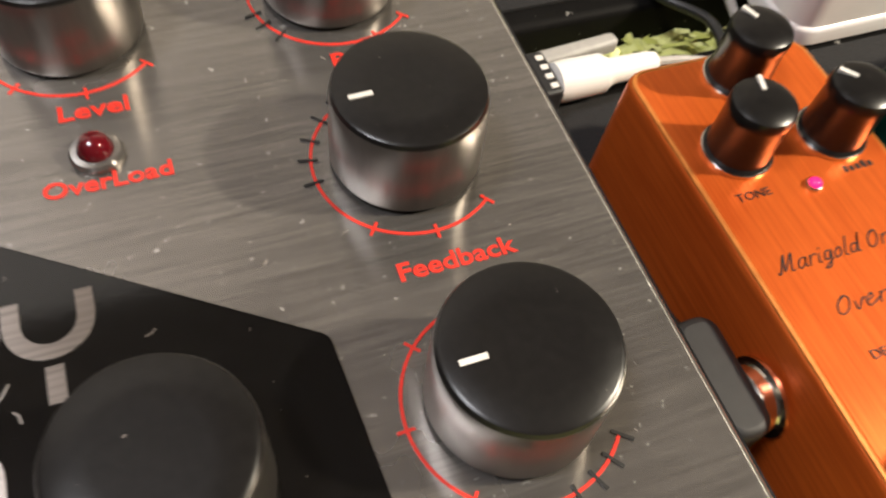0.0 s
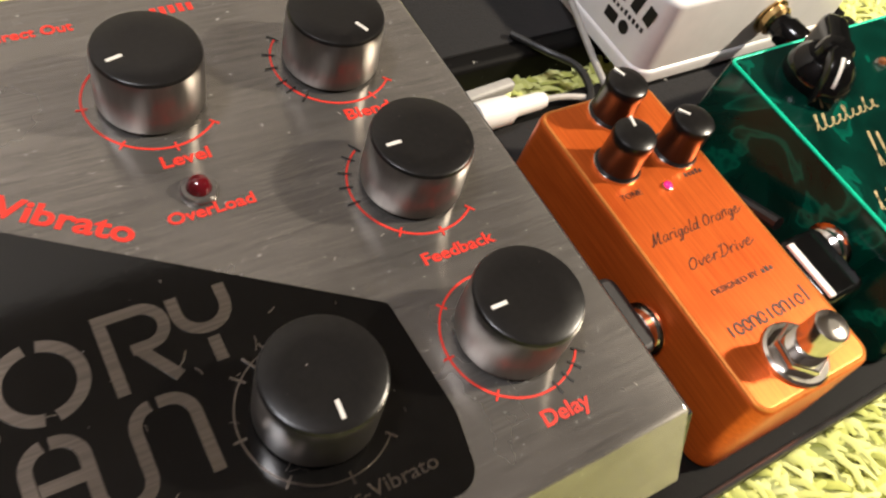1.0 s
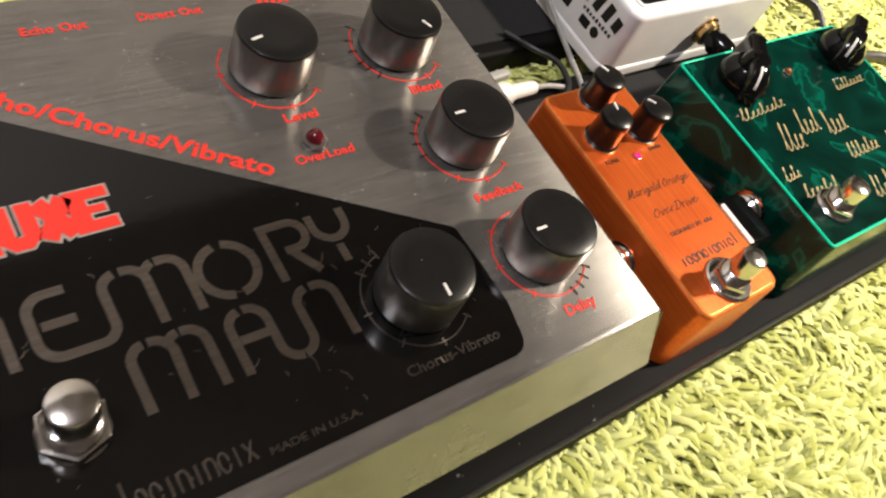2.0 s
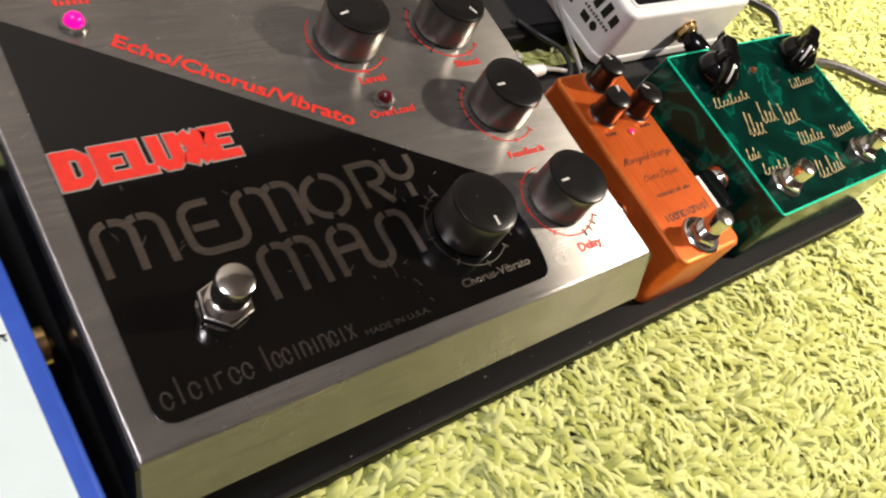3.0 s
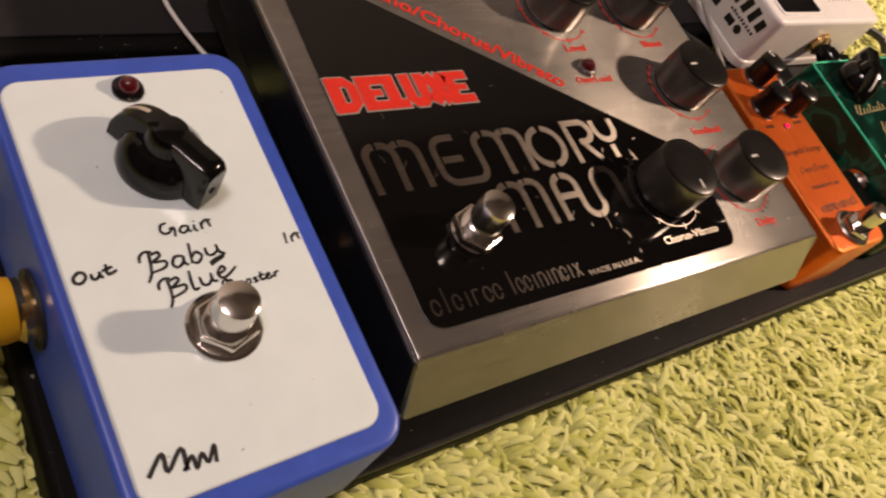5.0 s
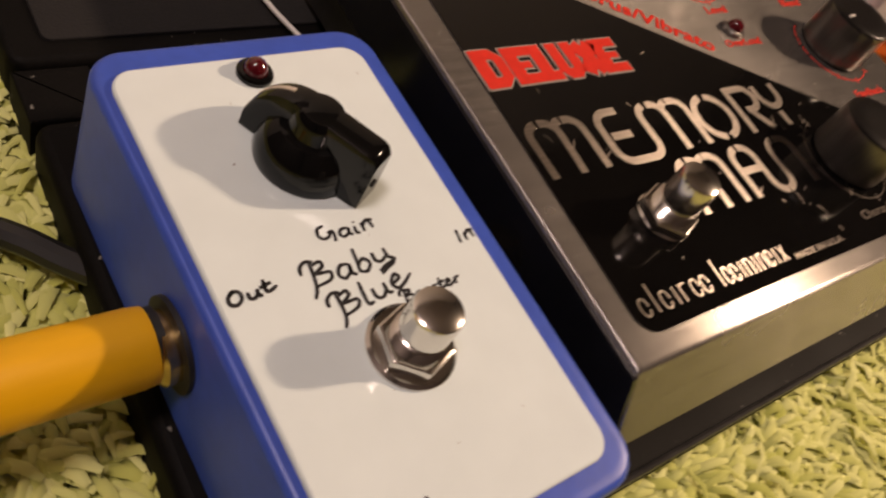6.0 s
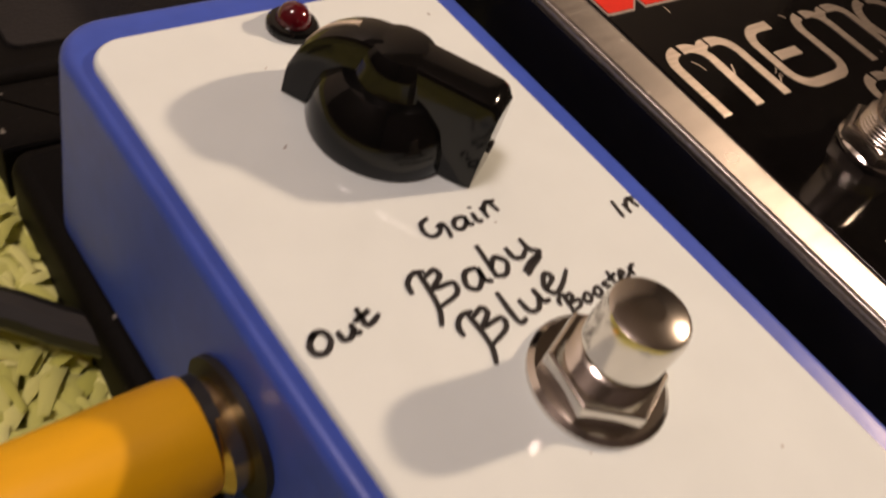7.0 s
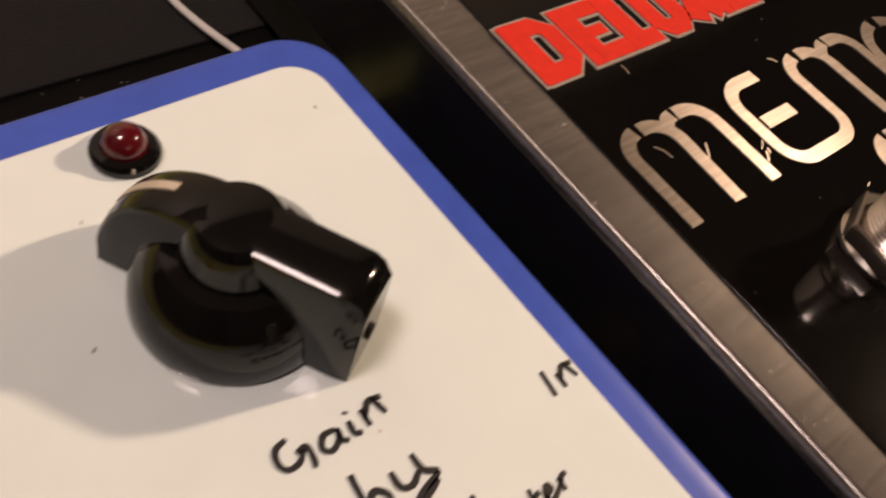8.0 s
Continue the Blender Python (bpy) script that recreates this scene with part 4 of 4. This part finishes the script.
def build_white_pedal():
    rng = random.Random(3)
    zt = 0.0450
    wp = thing("tuner_pedal", (0.30, 0.13, BOARD), "white metal tuner pedal with a dark display on top", "tuner pedal")
    x0, x1, y0, y1 = 0.2510, 0.3450, 0.0985, 0.1680
    ol = outline(rect(x0, x1, y0, y1), [0.006, 0.004, 0.004, 0.006], 6)
    part("body", slab(ol, BOARD + 0.0055, zt, 0.0022, 0.0004, 5), WHITE_PAINT, wp, "white enamelled die-cast case")
    part("base", slab(inset_ring([Vector(p) for p in ol], -0.0012), BOARD + 0.0009, BOARD + 0.0055, 0.0012), WHITE_PAINT, wp, "white base plate with a rounded step")
    part("display_frame", slab(outline(rect(0.2572, 0.2925, 0.1030, 0.1560), 0.003, 5), zt - 0.0002, zt + 0.0005, 0.0002), WHITE_PAINT, wp)
    part("display", slab(outline(rect(0.2590, 0.2905, 0.1045, 0.1540), 0.0015, 5), zt, zt + 0.0008, 0.0002), SCREEN, wp, "dark glossy display")

    def on_side(bm):
        """Turns a flat print over the side that faces away from the display."""
        for v in bm.verts:
            u, w, d = v.co
            v.co = (x0 - 0.0002 - d, 0.1420 - u, w)
        return bm
    part("maker_mark", on_side(bars((0.004, 0.0335, 0), 0.036, 0.0085, 6, rng, fill=0.6, slant=0.15)), BLACK_INK, wp, "row of bold black marks")
    part("lettering", on_side(bars((0.020, 0.0300, 0), 0.018, 0.0018, 9, rng)), BLACK_INK, wp, "small black lettering")
    for u, wide in ((0.0085, 0.0060), (0.0215, 0.0055)):
        part("symbol", on_side(slab(outline(rect(u, u + wide, 0.0245, 0.0283), 0.0005), -0.0001, 0.0002)), BLACK_INK, wp, "black printed symbol")
    part("symbol", on_side(lathe([(0.0022, -0.0001), (0.0022, 0.0002)], (0.0306, 0.0266, 0), 20)), BLACK_INK, wp, "black printed symbol")
    part("lettering", bars((0.305, 0.112, zt), 0.024, 0.004, 6, rng, fill=0.3), GREY_CABLE, wp, "faint grey lettering")
    jack_socket(wp, (0.3020, y0 - 0.0003, 0.0310), -1, 0.0048, BRASS, "y")
    part("plug", lathe([(0.0042, -0.004), (0.0042, -0.007), (0.0050, -0.0075), (0.0050, -0.014), (0.0036, -0.016)], (0.3020, y0, 0.0310), 24, "y"), GLOSS_BLACK, wp, "black plug in the socket")


# ---- blue pedal ----


def build_blue_pedal():
    rng = random.Random(21)
    bp = thing("booster_pedal", (-0.039, 0.042, BOARD), "blue painted effects pedal with white plate and marker writing", "effects pedal")
    bp.rotation_euler.z = radians(1.6)
    zt = 0.0456
    x0, x1, y0, y1 = -0.0694, -0.0098, -0.0158, 0.0925
    ol = outline(rect(x0, x1, y0, y1), 0.0075, 8)
    q = [Vector(p) for p in ol]
    rings = [[(p.x, p.y, BOARD + 0.0009) for p in inset_ring(q, -0.0014)], [(p.x, p.y, zt - 0.0016) for p in q]]
    for k in range(1, 5):
        f = math.pi / 2 * k / 4
        rings.append([(p.x, p.y, zt - 0.0016 + 0.0016 * math.sin(f)) for p in inset_ring(q, 0.0016 * (1 - math.cos(f)))])
    rings.append([(p.x, p.y, zt) for p in inset_ring(q, 0.0030)])
    part("body", loft(rings), BLUE, bp, "blue painted aluminium box")
    plate = [Vector(p) for p in outline(rect(-0.0668, -0.0146, -0.0104, 0.0866), 0.0048, 8)]
    part("plate", slab(plate, zt - 0.0004, zt + 0.0010, 0.0006, 0, 3), WHITE_PLATE, bp, "glossy white top plate")
    z = zt + 0.0010
    led(bp, (-0.0403, 0.0818, z), 0.0024, LED_OFF, GLOSS_BLACK, "unlit dark red indicator lamp in a black ring", 1.5)
    chicken_head(bp, (-0.0396, 0.0612, z), 299, 0.95, CREAM_LINE)
    footswitch(bp, (-0.0402, 0.0200, z), 0.0046, 0.0130, 1.75)
    ink = z + 0.00002
    for body, place, w, h, turn, p in (
            ("Gain", (-0.0457, 0.0430), 0.0118, 0.0032, 0, 0.00054), ("Baby", (-0.0522, 0.0350), 0.0182, 0.0050, 2, 0.00060),
            ("Blue", (-0.0500, 0.0283), 0.0168, 0.0046, 9, 0.00060), ("Booster", (-0.0372, 0.0276), 0.0134, 0.0024, 2, 0.00048),
            ("Out", (-0.0652, 0.0362), 0.0080, 0.0028, 5, 0.00062), ("In", (-0.0198, 0.0354), 0.0048, 0.0030, 2, 0.00050)):
        part("lettering", handwriting(body, (*place, ink), w, h, p, turn, 0.12), MARKER, bp, "black hand-written marker word")
    part("signature", squiggle((-0.0640, -0.0050, ink), 0.0070, 0.0048, 2, 0.0009, rng, -4), MARKER, bp, "black marker marks")
    part("signature", squiggle((-0.0575, -0.0056, ink), 0.0062, 0.0036, 3, 0.0008, rng, -4), MARKER, bp, "black marker marks")
    bm = bmesh.new()
    for _ in range(16):
        a, c = rng.uniform(-0.064, -0.018), rng.uniform(-0.008, 0.082)
        f, ln = rng.uniform(0, 3.1), rng.uniform(0.0002, 0.0006)
        ribbon(bm, [(a, c), (a + ln * math.cos(f), c + ln * math.sin(f))], rng.uniform(0.00012, 0.0003), ink, ink + 0.00003)
    part("specks", bm, GREY_CABLE, bp, "small grey dirt specks")
    jack_socket(bp, (x0 - 0.0008, 0.0408, 0.0295), -1, 0.0058, BRASS)
    part("washer", lathe([(0.0088, 0.0004), (0.0088, -0.0006), (0.0060, -0.0008)], (x0 - 0.0009, 0.0408, 0.0295), 32, "x"), RUBBER, bp, "black washer")
    jack_socket(bp, (x1 + 0.0008, 0.0390, 0.0290), 1, 0.0050, BRASS)


def build_yellow_plug():
    yp = thing("yellow_jack_plug", (-0.10, 0.0395, RUG_TOP), "fat yellow plastic jack plug plugged into the blue pedal", "jack plug")
    c = (-0.0702, 0.0408, 0.0300)
    part("tip_collar", lathe([(0.0034, 0.0005), (0.0034, -0.0020), (0.0064, -0.0022), (0.0064, -0.0036), (0.005, -0.0038)], c, 32, "x"), BLACK_CABLE, yp, "black collar")
    part("sleeve", lathe([(0.0056, -0.0034), (0.0067, -0.0038), (0.0070, -0.006), (0.0071, -0.030), (0.0070, -0.052), (0.0056, -0.054)], c, 48, "x"), YELLOW, yp, "yellow plastic sleeve")
    part("cable", tube([(-0.122, 0.0408, 0.0300), (-0.14, 0.040, 0.028), (-0.18, 0.035, 0.012), (-0.24, 0.02, 0.006), (-0.32, 0.03, 0.006)], 0.0032, 12), BLACK_CABLE, yp, "black cable")


def build_cables():
    def cable(label, points, r, mat, name="cable"):
        t = thing(name, points[0], label, "cable")
        part("sheath", tube(points, r, 10), mat, t)
    b = BOARD + 0.0008
    g = 0.006
    cable("thin pale grey cable standing behind the blue pedal", [(-0.0025, 0.1130, b + 0.001), (-0.0058, 0.1190, b + 0.002), (-0.0090, 0.1300, b + 0.002), (-0.0100, 0.1390, b + 0.002), (-0.0080, 0.150, b + 0.002), (-0.003, 0.163, b + 0.001)], 0.0007, WHITE_PLASTIC)
    cable("black cable on the rug beside the board", [(-0.0700, 0.0660, g + 0.003), (-0.0770, 0.0735, g + 0.002), (-0.0825, 0.0795, g + 0.002), (-0.090, 0.0860, g + 0.001), (-0.108, 0.096, g), (-0.15, 0.105, g), (-0.22, 0.09, g - 0.002)], 0.0030, BLACK_CABLE)
    cable("grey cable lying on the rug beside the green pedal", [(0.372, 0.060, 0.028), (0.40, 0.078, 0.016), (0.43, 0.078, g + 0.003), (0.456, 0.070, g + 0.002), (0.49, 0.047, g + 0.002), (0.54, 0.02, g), (0.62, -0.02, g)], 0.0026, BROWN_CABLE)
    cable("dark cable on the rug behind the tuner", [(0.362, 0.135, 0.026), (0.39, 0.135, 0.02), (0.415, 0.13, g + 0.003), (0.432, 0.116, g + 0.002), (0.434, 0.104, g - 0.004)], 0.0026, BLACK_CABLE)
    cable("dark cable looped on the rug", [(0.50, 0.20, g), (0.515, 0.155, g + 0.002), (0.53, 0.132, g + 0.003), (0.56, 0.12, g + 0.002), (0.59, 0.13, g + 0.002), (0.63, 0.17, g)], 0.0026, BLACK_CABLE)
    cable("thin grey power cable beside the white tuner", [(0.2475, 0.160, 0.030), (0.2470, 0.145, 0.027), (0.2440, 0.128, 0.023), (0.2400, 0.110, 0.020), (0.2385, 0.100, 0.018), (0.2365, 0.089, b + 0.001)], 0.0011, GREY_CABLE)
    cable("thin black cable across the gap of the board", [(0.226, 0.0905, b + 0.001), (0.232, 0.098, b + 0.003), (0.234, 0.108, b + 0.003), (0.230, 0.118, b + 0.001), (0.222, 0.128, b + 0.0015)], 0.0012, BLACK_CABLE)
    # white barrel plug in front of the gap
    wp = thing("power_plug", (0.205, 0.1035, b), "white plastic barrel plug lying on the board", "power plug")
    part("barrel", lathe([(0.0012, 0.0235), (0.0022, 0.0230), (0.0026, 0.021), (0.0028, 0.0125), (0.0034, 0.0110), (0.0042, 0.0100), (0.0044, 0.002), (0.0042, -0.0005), (0.003, -0.001)], (0.1905, 0.0980, b + 0.0050), 28, "x"), WHITE_PLASTIC, wp)
    part("cord", tube([(0.2135, 0.0980, b + 0.0050), (0.222, 0.0985, b + 0.003), (0.231, 0.097, b + 0.0015)], 0.0010, 8), GREY_CABLE, wp, "thin grey cord")
    gp = thing("grey_connector", (0.205, 0.111, b), "pale grey plastic connector lying on the board", "connector")
    part("shell", slab(outline([(0.189, 0.1055), (0.211, 0.1075), (0.2105, 0.1110), (0.189, 0.1095)], 0.0012, 4), b, b + 0.003, 0.001), GREY_CABLE, gp)
    bx = thing("socket_block", (0.1845, 0.0985, b), "black plastic socket block with white dashes", "connector")
    part("block", slab(outline(rect(0.1795, 0.1892, 0.0925, 0.1045), 0.001, 3), b, b + 0.0085, 0.0008), RUBBER, bx)
    for k in range(4):
        part("dash", slab(outline(rect(0.1868, 0.1884, 0.0938 + 0.0026 * k, 0.0951 + 0.0026 * k), 0.0002, 2), b + 0.0085, b + 0.0087), WHITE_INK, bx, "white printed dash")
    for name, x, z, mat, tail, label in (("jack_plug", 0.116, 0.036, BLACK_CABLE, 0.004, "black jack plug in the back of the large pedal"), ("jack_plug", 0.079, 0.036, CHROME, -0.006, "shiny metal jack plug in the back of the large pedal")):
        jp = thing(name, (x, 0.139, b), label, "jack plug")
        part("barrel", lathe([(0.0060, 0.0012), (0.0062, 0.002), (0.0060, 0.022), (0.0045, 0.026), (0.0034, 0.036), (0.0026, 0.037)], (x, 0.1385, z), 28, "y"), mat, jp)
        part("cable", tube([(x, 0.174, z), (x + tail, 0.186, z - 0.004), (x + tail * 4, 0.205, 0.014), (x + tail * 9, 0.24, 0.008), (x + tail * 12, 0.30, 0.006)], 0.0025, 10), BLACK_CABLE, jp, "black cable")
    # teal fastening strap
    ts = thing("cable_strap", (0.0015, 0.1495, b), "teal woven cable strap on the black board", "cable strap")
    bm = bmesh.new()
    for i in range(4):
        o = i * 0.0021
        ribbon(bm, [(-0.0035 + o, 0.1440), (-0.0025 + o, 0.1560)], 0.0011, b + 0.0015, b + 0.0022)
        ribbon(bm, [(-0.0045, 0.1455 + o * 1.3), (0.0045, 0.1445 + o * 1.3)], 0.0011, b + 0.0021, b + 0.0027)
    part("weave", bm, TEAL, ts)
    part("backing", slab(outline(rect(-0.004, 0.0045, 0.144, 0.156), 0.001), b, b + 0.0016, 0.0004), BLACK_CABLE, ts)


build_room()
build_board()
build_delay_pedal()
build_orange_pedal()
build_green_pedal()
build_white_pedal()
build_blue_pedal()
build_yellow_plug()
build_patch_plug("patch_cable", (0.1890, 0.0225, 0.0300), -1, "black flat patch plug in the orange pedal's socket", RUBBER, False)
build_patch_plug("patch_cable", (0.2515, 0.0205, 0.0300), -1, "black flat patch plug with a white strip between two pedals", GLOSS_BLACK, True, 0.0200)
build_cables()
build_rug()
